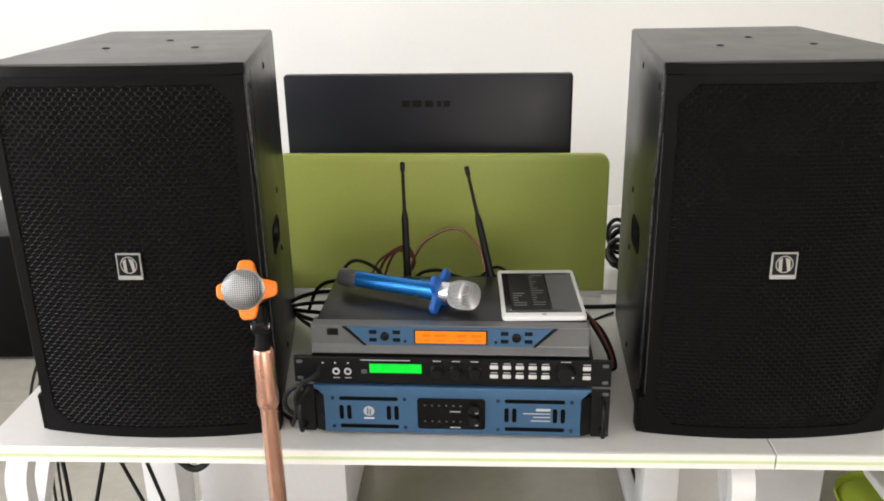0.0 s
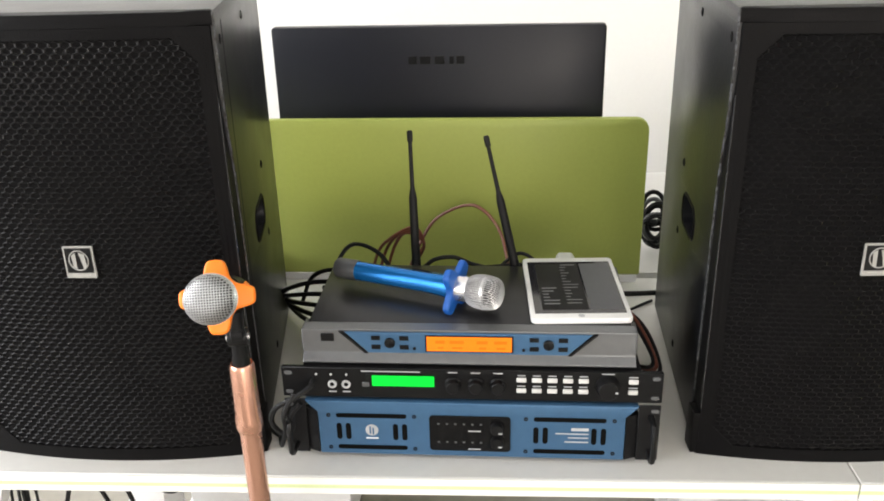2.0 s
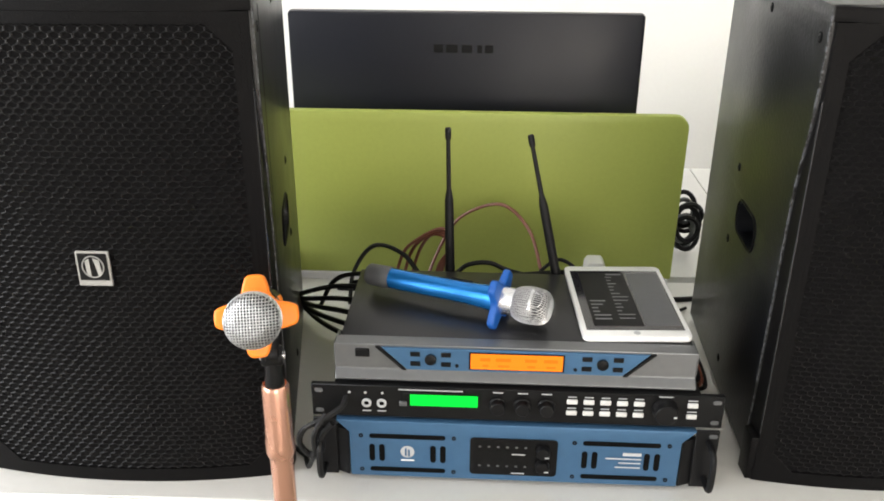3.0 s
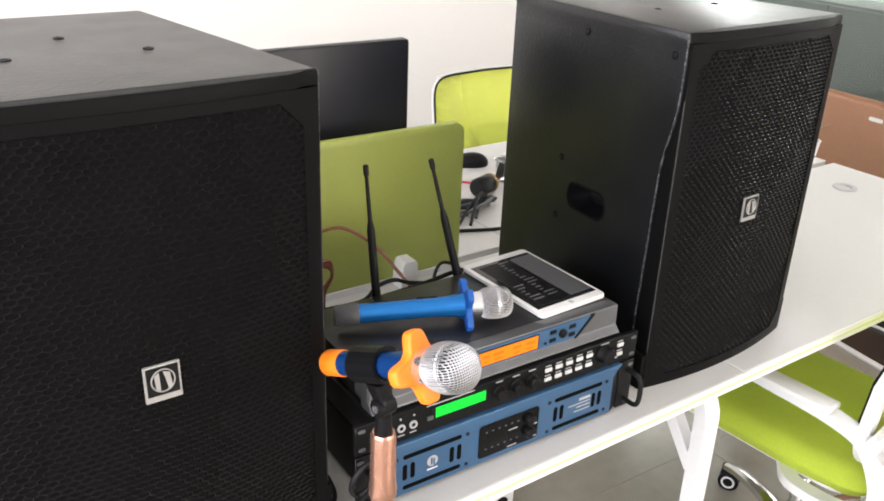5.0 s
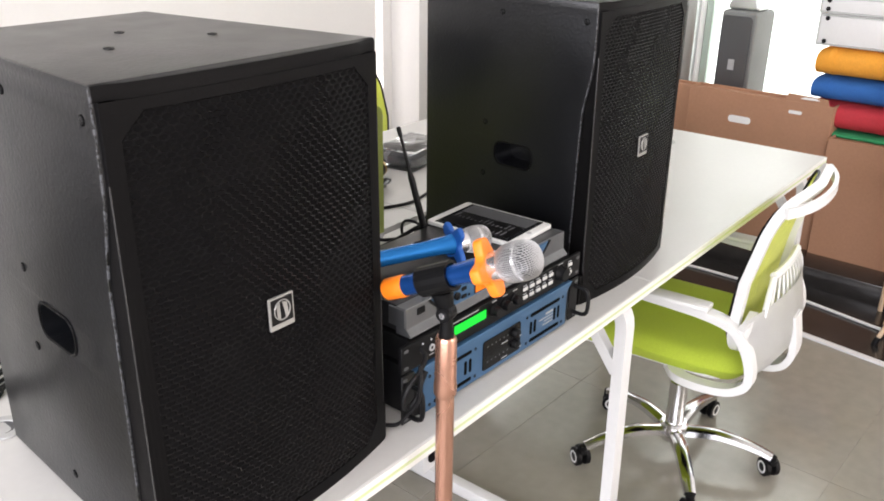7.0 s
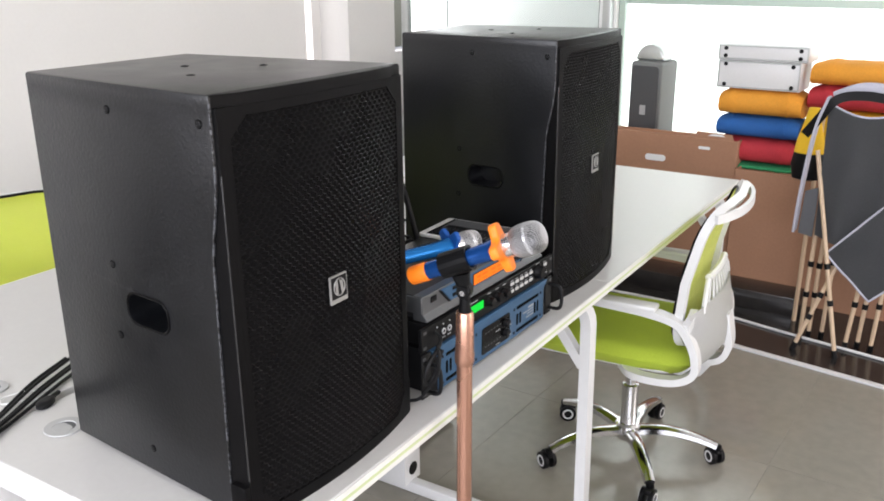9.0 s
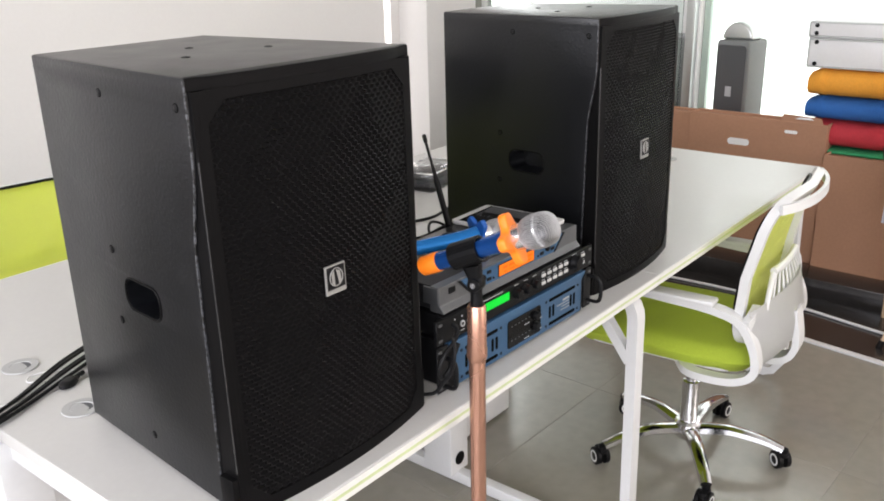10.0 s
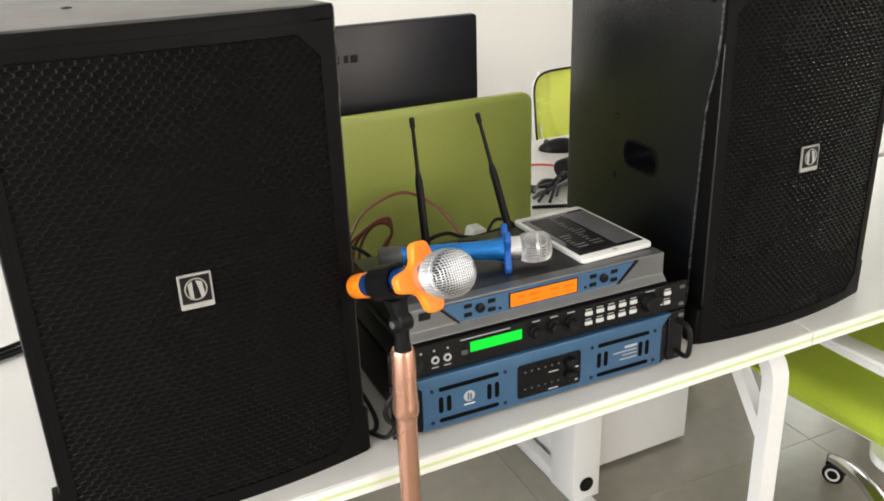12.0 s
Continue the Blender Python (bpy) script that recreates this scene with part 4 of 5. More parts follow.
def grommet(x, y):
    g = thing("cable_grommet", pose(x, y, DZ), "grey round cable grommet in a desk top", "grommet", "desk grommets")
    part("ring", lathe([(0.030, 0.0), (0.032, 0.001), (0.031, 0.003), (0.019, 0.003), (0.018, 0.001)], 28, False), M_GREYRING, g, "grey ring")
    part("opening", moved(lathe([(0.0185, 0.0), (0.0185, 0.0014)], 24), pose(0, 0, 0)), M_GREYP, g)
    part("flap", extrude_poly(rounded(0.026, 0.034, 0.009, 3, -0.005), 0.0014, "z", 0, 1, 0.0012), M_GREYRING, g)


grommet(-0.628, 1.833)
grommet(-0.634, 1.600)
grommet(1.491, 1.614)


def cable(points, r, material, label, category="cable", group="", n=6):
    return tagged(part("cable", tube(points, r, n, 8), material), label, category, group)


Z = DZ + 0.004
for k, (dx, dz) in enumerate(((-0.018, 0.0), (0.012, 0.0), (0.0, 0.006), (0.040, 0.002), (0.026, 0.005))):
    cable([(-0.48, 1.81 - dx, Z + dz), (-0.58, 1.765 - dx, Z + dz), (-0.68, 1.705 - dx * 0.7, Z + dz), (-0.755, 1.665 - dx * 0.4, Z + dz), (-0.83, 1.63 + dx, 0.735), (-0.92, 1.60 + dx * 2, 0.62), (-0.98, 1.60 + dx * 2, 0.35), (-1.00, 1.62 + dx * 2, 0.05), (-0.96, 1.70, 0.006)], 0.0033, M_RUBBER, "black cable trailing over the desk end", "cable", "cables over the desk end")
cable([(-0.575, 1.735, Z), (-0.60, 1.765, Z), (-0.635, 1.775, Z), (-0.65, 1.755, Z), (-0.62, 1.735, Z), (-0.58, 1.70, Z)], 0.0014, M_WPLAS, "thin pale wire loop lying on the desk")
for k in range(5):
    a = k * 0.011
    cable([(-0.38, 1.62 - a, Z + 0.012), (-0.31, 1.51 - a, Z + 0.02 + a * 1.6), (-0.25, 1.45 - a * 0.5, Z + 0.025 + a * 2.2), (-0.19, 1.405, 0.785 + a * 2.2), (-0.12, 1.375, 0.80 + a * 1.5)], 0.0040, M_RUBBER, "black cable plugged in behind the rack units", "cable", "cables behind the rack")
for k in range(3):
    a = k * 0.016
    cable([(0.10, 1.38, 0.90 - a), (0.16, 1.44, 0.89 - a), (0.215 + a, 1.43, 0.85 - a), (0.262 + a * 0.4, 1.36, 0.79 - a * 0.6), (0.245, 1.40, Z), (0.19, 1.50, Z), (0.12 - a, 1.60, Z)], 0.0032, M_RUBBER if k != 1 else M_BROWNC, "cable looping beside the receiver", "cable", "cables behind the rack")
cable([(-0.145, 1.66, 0.77), (-0.115, 1.685, 0.838), (-0.081, 1.682, 0.887), (-0.018, 1.652, 0.921), (0.027, 1.602, 0.90), (0.046, 1.526, 0.862), (0.056, 1.43, 0.83), (0.056, 1.385, 0.84)], 0.003, M_BROWNC, "thin reddish brown cable arching behind the antennas", "cable", "cables behind the rack")
for k in range(3):
    o = 0.012 * k
    cable([(-0.185 + o, 1.50, 0.82), (-0.172 + o, 1.53, 0.878), (-0.147 + o * 0.8, 1.518, 0.912 + o * 0.3), (-0.106, 1.509, 0.936 - o * 0.5), (-0.092, 1.522, 0.90), (-0.107 - o * 0.3, 1.521, 0.865), (-0.12, 1.48, 0.81), (-0.12, 1.40, 0.80)], 0.0028, M_BROWNC, "brown cable in a loose coil behind the receiver", "cable", "cables behind the rack")
cable([(-0.27, 1.60, Z), (-0.255, 1.57, 0.83), (-0.215, 1.53, 0.895), (-0.165, 1.50, 0.895), (-0.12, 1.46, 0.86), (-0.05, 1.44, 0.84), (0.03, 1.42, 0.87), (0.07, 1.40, 0.90)], 0.0036, M_RUBBER, "black cable arching behind the receiver", "cable", "cables behind the rack")
cable([(-0.30, 1.655, Z), (-0.05, 1.650, Z), (0.20, 1.645, Z), (0.34, 1.66, Z), (0.45, 1.72, Z)], 0.0045, M_RUBBER, "black cable lying along the divider", "cable", "cables behind the rack")
cable([(-0.30, 1.50, 0.80), (-0.26, 1.44, 0.88), (-0.20, 1.40, 0.912), (-0.10, 1.395, 0.914), (0.00, 1.40, 0.916), (0.09, 1.42, 0.912), (0.16, 1.50, 0.85), (0.22, 1.58, Z)], 0.0036, M_RUBBER, "black cable lying along the rear of the receiver", "cable", "cables behind the rack")
cable([(-0.24, 1.47, 0.86), (-0.17, 1.42, 0.902), (-0.095, 1.415, 0.904), (-0.065, 1.42, 0.920), (-0.035, 1.42, 0.924), (-0.005, 1.42, 0.912), (0.06, 1.40, 0.905)], 0.0034, M_RUBBER, "black cable arching low between the antennas", "cable", "cables behind the rack")
# lead that droops by the left rack ears
cable([(-0.200, 1.160, 0.868), (-0.204, 1.146, 0.862), (-0.224, 1.138, 0.850), (-0.248, 1.138, 0.835), (-0.256, 1.142, 0.812), (-0.246, 1.146, 0.792), (-0.230, 1.142, 0.802), (-0.226, 1.136, 0.828), (-0.214, 1.136, 0.846)], 0.0038, M_RUBBER, "short black lead drooping at the rack ears")
cable([(-0.222, 1.140, 0.856), (-0.234, 1.128, 0.836), (-0.236, 1.132, 0.806), (-0.244, 1.145, 0.782), (-0.252, 1.16, 0.762), (-0.262, 1.19, Z)], 0.0032, M_RUBBER, "thin black lead hanging past the amplifier ear")
cable([(-0.305, 1.245, Z), (-0.278, 1.205, Z), (-0.254, 1.195, Z), (-0.240, 1.26, Z), (-0.24, 1.45, Z)], 0.0034, M_RUBBER, "black cable lying beside the amplifier")
plug = thing("cable_plug", pose(-0.607, 1.694, DZ, 0, 0, 25), "small black oval plug lying by the grommets", "plug")
part("shell", moved(lathe([(0.010, 0.0), (0.0125, 0.003), (0.0125, 0.009), (0.009, 0.012)], 20), Matrix.Diagonal((1.7, 1, 1, 1))), M_RUBBER, plug)
part("strain_relief", moved(lathe([(0.005, 0.0), (0.004, 0.022)], 12), pose(0.018, 0, 0.006, 0, 90, 0)), M_RUBBER, plug)
# cords hanging under the desk
for x, y, lean in ((-0.700, 1.24, 0.004), (-0.685, 1.35, -0.05), (-0.662, 1.36, 0.07), (-0.602, 1.35, 0.05)):
    cable([(x, y, 0.724), (x - lean * 0.2, y + 0.01, 0.6), (x + lean, y, 0.36), (x + lean * 1.4, y + 0.03, 0.12), (x + lean * 1.5, y + 0.05, 0.006)], 0.004, M_RUBBER, "black cord hanging under the desk", "cable", "cords under the desk")
cable([(-0.492, 1.22, 0.724), (-0.482, 1.22, 0.665), (-0.452, 1.22, 0.632), (-0.418, 1.22, 0.655), (-0.404, 1.22, 0.724)], 0.006, M_RUBBER, "thick black cord looped under the desk top")


# ---- clutter on the far desk ----
def mouse(m):
    o = thing("computer_mouse", m, "black computer mouse on the desk", "mouse")
    bm = bmesh.new()
    bmesh.ops.create_uvsphere(bm, u_segments=20, v_segments=12, radius=1.0)
    for v in bm.verts:
        v.co = Vector((v.co.x * 0.032, v.co.y * 0.055, max(0.0, v.co.z + 0.15) * 0.030 * (1 - 0.25 * v.co.y)))
    part("shell", bm, M_BLACK, o)
    part("wheel", moved(lathe([(0.008, -0.003), (0.008, 0.003)], 14), pose(0, 0.032, 0.024, 0, 90, 0)), M_GREYP, o)


mouse(pose(0.68, 2.235, DZ, 0, 0, 60))
ad = thing("power_adapter", pose(0.585, 2.03, DZ, 0, 0, 20), "black round adapter with a brass ring on the desk", "adapter")
part("body", moved(lathe([(0.020, -0.035), (0.024, -0.030), (0.024, 0.030), (0.020, 0.035)], 20), pose(0, 0, 0.024, 0, 90, 0)), M_BLACK, ad)
part("ring", moved(lathe([(0.0242, 0.022), (0.0247, 0.0225), (0.0247, 0.0265), (0.0242, 0.027)], 20), pose(0, 0, 0.024, 0, 90, 0)), M_BRASS, ad, "brass coloured ring")
for k in range(6):
    a = k * 0.9
    cable([(0.44 + 0.03 * math.cos(a), 1.90 + 0.03 * math.sin(a), Z), (0.50, 1.93 + 0.02 * math.sin(a * 2), Z + 0.012 + 0.004 * k), (0.55 + 0.02 * math.sin(a), 1.96, Z + 0.006 * k), (0.49, 1.99 - 0.01 * k, Z + 0.01), (0.43, 1.94 + 0.01 * k, Z + 0.003)], 0.004, M_RUBBER if k % 3 else M_GREYP, "loose coil of dark cable on the desk", "cable", "coiled cables on the far desk")
cable([(0.38, 1.86, Z), (0.50, 1.82, Z), (0.62, 1.84, Z), (0.74, 1.80, Z)], 0.004, M_RUBBER, "dark cable lying on the far desk")
cable([(0.50, 2.16, Z), (0.56, 2.12, Z + 0.004), (0.62, 2.09, Z), (0.70, 2.10, Z)], 0.003, M_REDC, "thin red cable on the far desk")
bx = thing("clear_box", pose(0.77, 2.06, DZ, 0, 0, 12), "clear plastic box on the far desk", "box")
part("tub", block(-0.09, 0.09, -0.06, 0.06, 0.0, 0.055, 0.006), M_CLEAR, bx)
part("lid", block(-0.094, 0.094, -0.064, 0.064, 0.0555, 0.063, 0.003), M_CLEAR, bx)
part("contents", block(-0.075, 0.06, -0.045, 0.04, 0.008, 0.035, 0.01), M_GREYP, bx)


def plant(m):
    o = thing("potted_plant", m, "small green plant in a white pot on the desk", "plant")
    part("pot", lathe([(0.026, 0.0), (0.030, 0.004), (0.036, 0.062), (0.038, 0.066), (0.034, 0.066), (0.033, 0.058)], 24), M_WPLAS, o, "white pot")
    part("pot_band", lathe([(0.0288, 0.004), (0.0325, 0.024), (0.0322, 0.025)], 24, False), M_GREYP, o, "dark printed band")
    part("soil", lathe([(0.0325, 0.050), (0.0325, 0.058), (0.01, 0.060)], 20), M_SOIL, o)
    rng = random.Random(7)
    for i in range(16):
        a, lean, h = rng.random() * 6.28, 0.02 + 0.05 * rng.random(), 0.05 + 0.07 * rng.random()
        pts = smooth_path([(0.008 * math.cos(a), 0.008 * math.sin(a), 0.058), (lean * 0.5 * math.cos(a), lean * 0.5 * math.sin(a), 0.058 + h * 0.7), (lean * math.cos(a), lean * math.sin(a), 0.058 + h)], 4)
        part("leaf", sweep(pts, [(-0.006, 0), (0, 0.001), (0.006, 0), (0, -0.001)], scale=[0.5 + 1.6 * t * (1 - t) + 0.02 for t in [j / (len(pts) - 1) for j in range(len(pts))]]), M_LEAF, o)


plant(pose(1.585, 1.815, DZ))

for k in range(8):
    r, cz, tilt = 0.026 + 0.004 * (k % 3), DZ + 0.036 + 0.0078 * k, 0.5 * math.sin(k * 2.1)
    ring = [(0.334 + 0.006 * math.sin(k * 1.7) + r * 0.75 * math.cos(a), 1.845 + 0.012 * math.cos(k) + tilt * r * math.sin(a), cz + r * math.sin(a)) for a in [2 * math.pi * i / 20 for i in range(20)]]
    tagged(part("cable_coil", tube(ring, 0.0046, 6, closed=True), M_RUBBER if k % 3 else M_GREYP), "coil of dark cable heaped on the far desk", "cable", "coiled cables on the far desk")

cable([(0.02, 1.385, 0.905), (0.04, 1.42, 0.915), (0.065, 1.435, 0.925), (0.088, 1.42, 0.915), (0.075, 1.40, 0.895), (0.045, 1.40, 0.90), (0.03, 1.45, 0.88), (0.10, 1.50, 0.82), (0.20, 1.55, Z), (0.30, 1.62, Z)], 0.0028, M_RUBBER, "thin black lead looped at the antenna foot", "cable", "cables behind the rack")
nb = thing("paper_stack", pose(0.93, 2.10, DZ, 0, 0, -8), "small stack of papers and booklets on the far desk", "papers")
for k, (w, d, a, mt) in enumerate(((0.20, 0.14, 0, M_WHITE), (0.18, 0.13, 6, M_GREYPRINT), (0.19, 0.13, -4, M_WHITE), (0.15, 0.11, 9, M_GREYP), (0.16, 0.12, 2, M_WHITE))):
    part("booklet", block(-w / 2, w / 2, -d / 2, d / 2, 0.007 * k, 0.007 * k + 0.0065, 0.0008, 1), mt, nb, m=pose(0.004 * k, 0, 0, 0, 0, a))


# ---- desk frames and pedestals ----
def leg_frame(m, label):
    f = thing("steel_trestle", m, label, "trestle", "desk trestles")
    yf, yb, zt, zb = 0.035, 2 * DD - 0.015, DZ - 0.045, 0.018
    sec = [(-0.013, -0.018), (0.013, -0.018), (0.013, 0.018), (-0.013, 0.018)]

    def leg(y, s):
        pts = [(0, y + s * 0.20, zt)]
        for i in range(7):
            a = radians(90 * i / 6)
            pts.append((0, y + s * (0.06 - 0.06 * math.sin(a)), zt - 0.06 + 0.06 * math.cos(a)))
        pts += [(0, y - s * 0.004, 0.30), (0, y - s * 0.006, zb + 0.05), (0, y + s * 0.02, zb + 0.012), (0, y + s * 0.05, zb)]
        return sweep(pts, sec, up=Vector((1, 0, 0)))
    part("leg", leg(yf, 1), M_WSTEEL, f, "white steel leg with a rounded shoulder")
    part("leg", leg(yb, -1), M_WSTEEL, f)
    part("floor_rail", block(-0.016, 0.016, yf + 0.045, yb - 0.045, 0.002, 0.036, 0.003), M_WSTEEL, f)
    part("top_rail", block(-0.016, 0.016, yf + 0.19, yb - 0.19, zt - 0.022, zt + 0.0195, 0.003), M_WSTEEL, f)
    part("brace", sweep([(0, yf + 0.125, zt - 0.01), (0, yf + 0.008, zt - 0.17)], [(-0.012, -0.012), (0.012, -0.012), (0.012, 0.012), (-0.012, 0.012)]), M_WSTEEL, f, smooth=False)
    p = part("post", block(-0.04, 0.04, DD - 0.045, DD + 0.055, 0.03, DZ - 0.03, 0.004), M_WSTEEL, f, "white cable post")
    part("port", moved(lathe([(0.020, 0), (0.020, 0.0015), (0.015, 0.0018)], 20), pose(0.0, DD - 0.0455, 0.075, 90)), M_BLACK, p, "black cable port")
    return f


for x, lb in ((-0.032, "white steel trestle under the joint of two desks"), (-DW - 0.003, "white steel trestle at the desk end"), (DW - 0.07, "white steel trestle at the empty desk end")):
    leg_frame(DESK @ pose(x, 0, 0), lb)
# beams along the desks, under the tops
for x0 in (-DW + 0.08, 0.0):
    b = tagged(part("support_beam", block(0.0, DW - 0.12, -0.02, 0.02, DZ - 0.06, DZ - 0.0255, 0.002), M_WSTEEL, None, "", False, DESK @ pose(x0, DD + 0.01, 0)), "white steel beam under the desk tops", "beam", "desk beams")


def pedestal(m):
    p = thing("drawer_pedestal", m, "white metal drawer pedestal under the far desk", "pedestal", "drawer pedestals")
    part("carcass", block(-0.19, 0.19, 0.0, 0.48, 0.012, 0.58, 0.003), M_WSTEEL, p)
    for i in range(3):
        d = part("drawer_front", block(-0.186, 0.186, 0.4815, 0.498, 0.03 + i * 0.18, 0.20 + i * 0.18, 0.002), M_WSTEEL, p)
        part("pull", block(-0.06, 0.06, 0.499, 0.506, 0.165 + i * 0.18, 0.178 + i * 0.18, 0.001), M_ALU, d)
    for x in (-0.16, 0.16):
        for y in (0.03, 0.45):
            part("glide", moved(lathe([(0.015, 0), (0.015, 0.013)], 12), pose(x, y, 0)), M_BLACK, p)


pedestal(pose(0.655, 1.80, 0, 0, 0, 1.7))
pedestal(pose(-0.51, 1.82, 0, 0, 0, 1.7))


# ---- office chairs ----
def office_chair(m, label, star=-90, lift=0.0, half=0.203, slim=1.0):
    c = thing("office_chair", m, label, "office chair", "office chairs")
    # five-star base; local +y is the way the chair faces
    part("gas_column", lathe([(0.030, 0.065), (0.030, 0.09), (0.026, 0.10), (0.025, 0.24), (0.016, 0.242), (0.016, 0.372)], 20), M_CHROME, c, "chrome column")
    part("hub", lathe([(0.036, 0.058), (0.040, 0.065), (0.040, 0.105), (0.034, 0.112)], 20), M_CHROME, c)
    for i in range(5):
        a = radians(star + 72 * i)
        ca, sa = math.cos(a), math.sin(a)
        pts = smooth_path([(0.03 * ca, 0.03 * sa, 0.088), (0.12 * ca, 0.12 * sa, 0.098), (0.21 * ca, 0.21 * sa, 0.085), (0.268 * ca, 0.268 * sa, 0.066)], 5)
        k = len(pts)
        part("base_arm", sweep(pts, [(-0.020, -0.008), (-0.010, -0.016), (0.010, -0.016), (0.020, -0.008), (0.018, 0.006), (0.008, 0.012), (-0.008, 0.012), (-0.018, 0.006)], scale=[1.15 - 0.4 * j / k for j in range(k)]), M_CHROME, c, "chrome base arm")
        w = part("caster", lathe([(0.010, 0.050), (0.012, 0.055), (0.012, 0.066), (0.006, 0.070)], 12), M_BLACK, c, "black twin-wheel caster", m=pose(0.272 * ca, 0.272 * sa, 0, 0, 0, math.degrees(a) + 35 + 50 * i))
        for sx in (-1, 1):
            wh = part("wheel", moved(lathe([(0.020, -0.008), (0.027, -0.006), (0.027, 0.006), (0.020, 0.008)], 18), pose(sx * 0.013, 0.012, 0.027, 0, 90, 0)), M_BLACK, w)
            wh2 = part("wheel_ring", moved(lathe([(0.018, 0), (0.018, 0.001), (0.013, 0.001), (0.013, 0)], 18, False), pose(sx * 0.0215, 0.012, 0.027, 0, 90 * sx, 0)), M_WPLAS, w, "pale wheel ring")
        part("caster_hood", block(-0.012, 0.012, -0.012, 0.030, 0.038, 0.056, 0.006), M_BLACK, w)
    part("mechanism", block(-0.07, 0.07, -0.11, 0.09, 0.362, 0.392, 0.008), M_BLACK, c)
    part("height_lever", tube([(0.05, 0.0, 0.395), (0.16, 0.0, 0.39), (0.24, 0.01, 0.385)], 0.005, 8, 3), M_BLACK, c)
    # cushion with a soft, slightly dished top and a front roll
    bm = bmesh.new()
    n = 18
    grid = {}
    for side in (0, 1):
        for i in range(n + 1):
            for j in range(n + 1):
                u, v = 2 * i / n - 1, 2 * j / n - 1
                k = (abs(u) ** 6 + abs(v) ** 6) ** (1 / 6)
                uu, vv = (u / k * max(abs(u), abs(v)), v / k * max(abs(u), abs(v))) if k > 0 else (0, 0)
                e = max(0.0, 1 - max(abs(u), abs(v)) ** 7)
                z = (0.428 + 0.030 * e ** 0.5 - 0.008 * (1 - u * u) - 0.018 * max(0, v - 0.4)) if side else (0.430 - 0.052 * e ** 0.5)
                grid[side, i, j] = bm.verts.new((uu * 0.222, 0.055 + vv * 0.280, z))
    for side in (0, 1):
        for i in range(n):
            for j in range(n):
                bm.faces.new([grid[side, i + a, j + b] for a, b in ((0, 0), (1, 0), (1, 1), (0, 1))])
    bmesh.ops.remove_doubles(bm, verts=bm.verts, dist=0.0015)
    part("seat", bm, M_LIME, c, "lime green fabric cushion")
    part("seat_pan", extrude_poly(rounded(0.40, 0.44, 0.06, 5, 0, 0.045), 0.014, "z", 0.004, 2, 0.391), M_WPLAS, c)
    # arms: flat white loops that run under the seat, round the rear corner and forward
    flat = [(-0.017, -0.010), (0.017, -0.010), (0.017, 0.010), (-0.017, 0.010)]
    for sx in (-1, 1):
        x = sx * 0.236
        pts = smooth_path([(sx * 0.17, -0.02, 0.386), (x * 0.97, -0.07, 0.388), (x, -0.17, 0.394), (x, -0.225, 0.425), (x, -0.228, 0.475), (x, -0.205, 0.53), (x, -0.172, 0.565), (x * 1.02, -0.10, 0.584), (x * 1.03, 0.02, 0.592), (x * 1.03, 0.11, 0.596)], 5)
        part("armrest", sweep(pts, flat, up=Vector((0, 0, 1))), M_WPLAS, c, "white plastic arm loop")
        part("arm_pad", block(x * 1.03 - 0.024, x * 1.03 + 0.024, -0.12, 0.15, 0.593, 0.608, 0.006), M_WPLAS, c)
        part("back_bracket", sweep(smooth_path([(x, -0.20, 0.535), (x * 0.9, -0.205, 0.545), (sx * 0.17, -0.205, 0.555)], 4), [(-0.010, -0.035), (0.010, -0.035), (0.010, 0.035), (-0.010, 0.035)]), M_WPLAS, c)
    # backrest: white rim, lime mesh on the front, white ribs behind
    def back(u, z):
        t = (z - 0.48) / 0.39
        return Vector((u * (half + 0.02 * math.sin(t * 3.0)), -0.172 - 0.035 * t - 0.03 * t * t + 0.012 * math.sin(t * math.pi) - 0.03 * (1 - u * u), z))
    rim = []
    for i in range(40):
        a = 2 * math.pi * i / 40
        cu, su = math.cos(a), math.sin(a)
        u = math.copysign(abs(cu) ** 0.26, cu)
        v = math.copysign(abs(su) ** 0.26, su)
        rim.append(back(u, 0.672 + 0.192 * v))
    # slim backs: rim, piping and bar are trimmed to fit the camera's front view
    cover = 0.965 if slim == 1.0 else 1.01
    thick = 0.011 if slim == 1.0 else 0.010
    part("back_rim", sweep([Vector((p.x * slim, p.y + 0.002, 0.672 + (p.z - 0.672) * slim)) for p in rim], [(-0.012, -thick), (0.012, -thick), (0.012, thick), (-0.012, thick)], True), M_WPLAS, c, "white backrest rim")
    part("rim_piping", sweep([Vector((p.x * cover, p.y + 0.019, 0.672 + (p.z - 0.672) * cover)) for p in rim], circle(0.0042, 6), True), M_BLACK, c, "black piping")
    bm = bmesh.new()
    g = []
    for i in range(13):
        col = []
        for j in range(15):
            a, b = i / 6 - 1, j / 7 - 1
            k = max(abs(a), abs(b)) / max(1e-6, (abs(a) ** 7.7 + abs(b) ** 7.7) ** (1 / 7.7))
            col.append(bm.verts.new(back(a * k * cover, 0.672 + 0.191 * b * k * cover) + Vector((0, 0.016, 0))))
        g.append(col)
    for i in range(12):
        for j in range(14):
            bm.faces.new((g[i][j], g[i + 1][j], g[i + 1][j + 1], g[i][j + 1]))
    bmesh.ops.solidify(bm, geom=bm.faces[:], thickness=0.006)
    part("back_fabric", bm, M_MESH, c, "lime green back fabric")
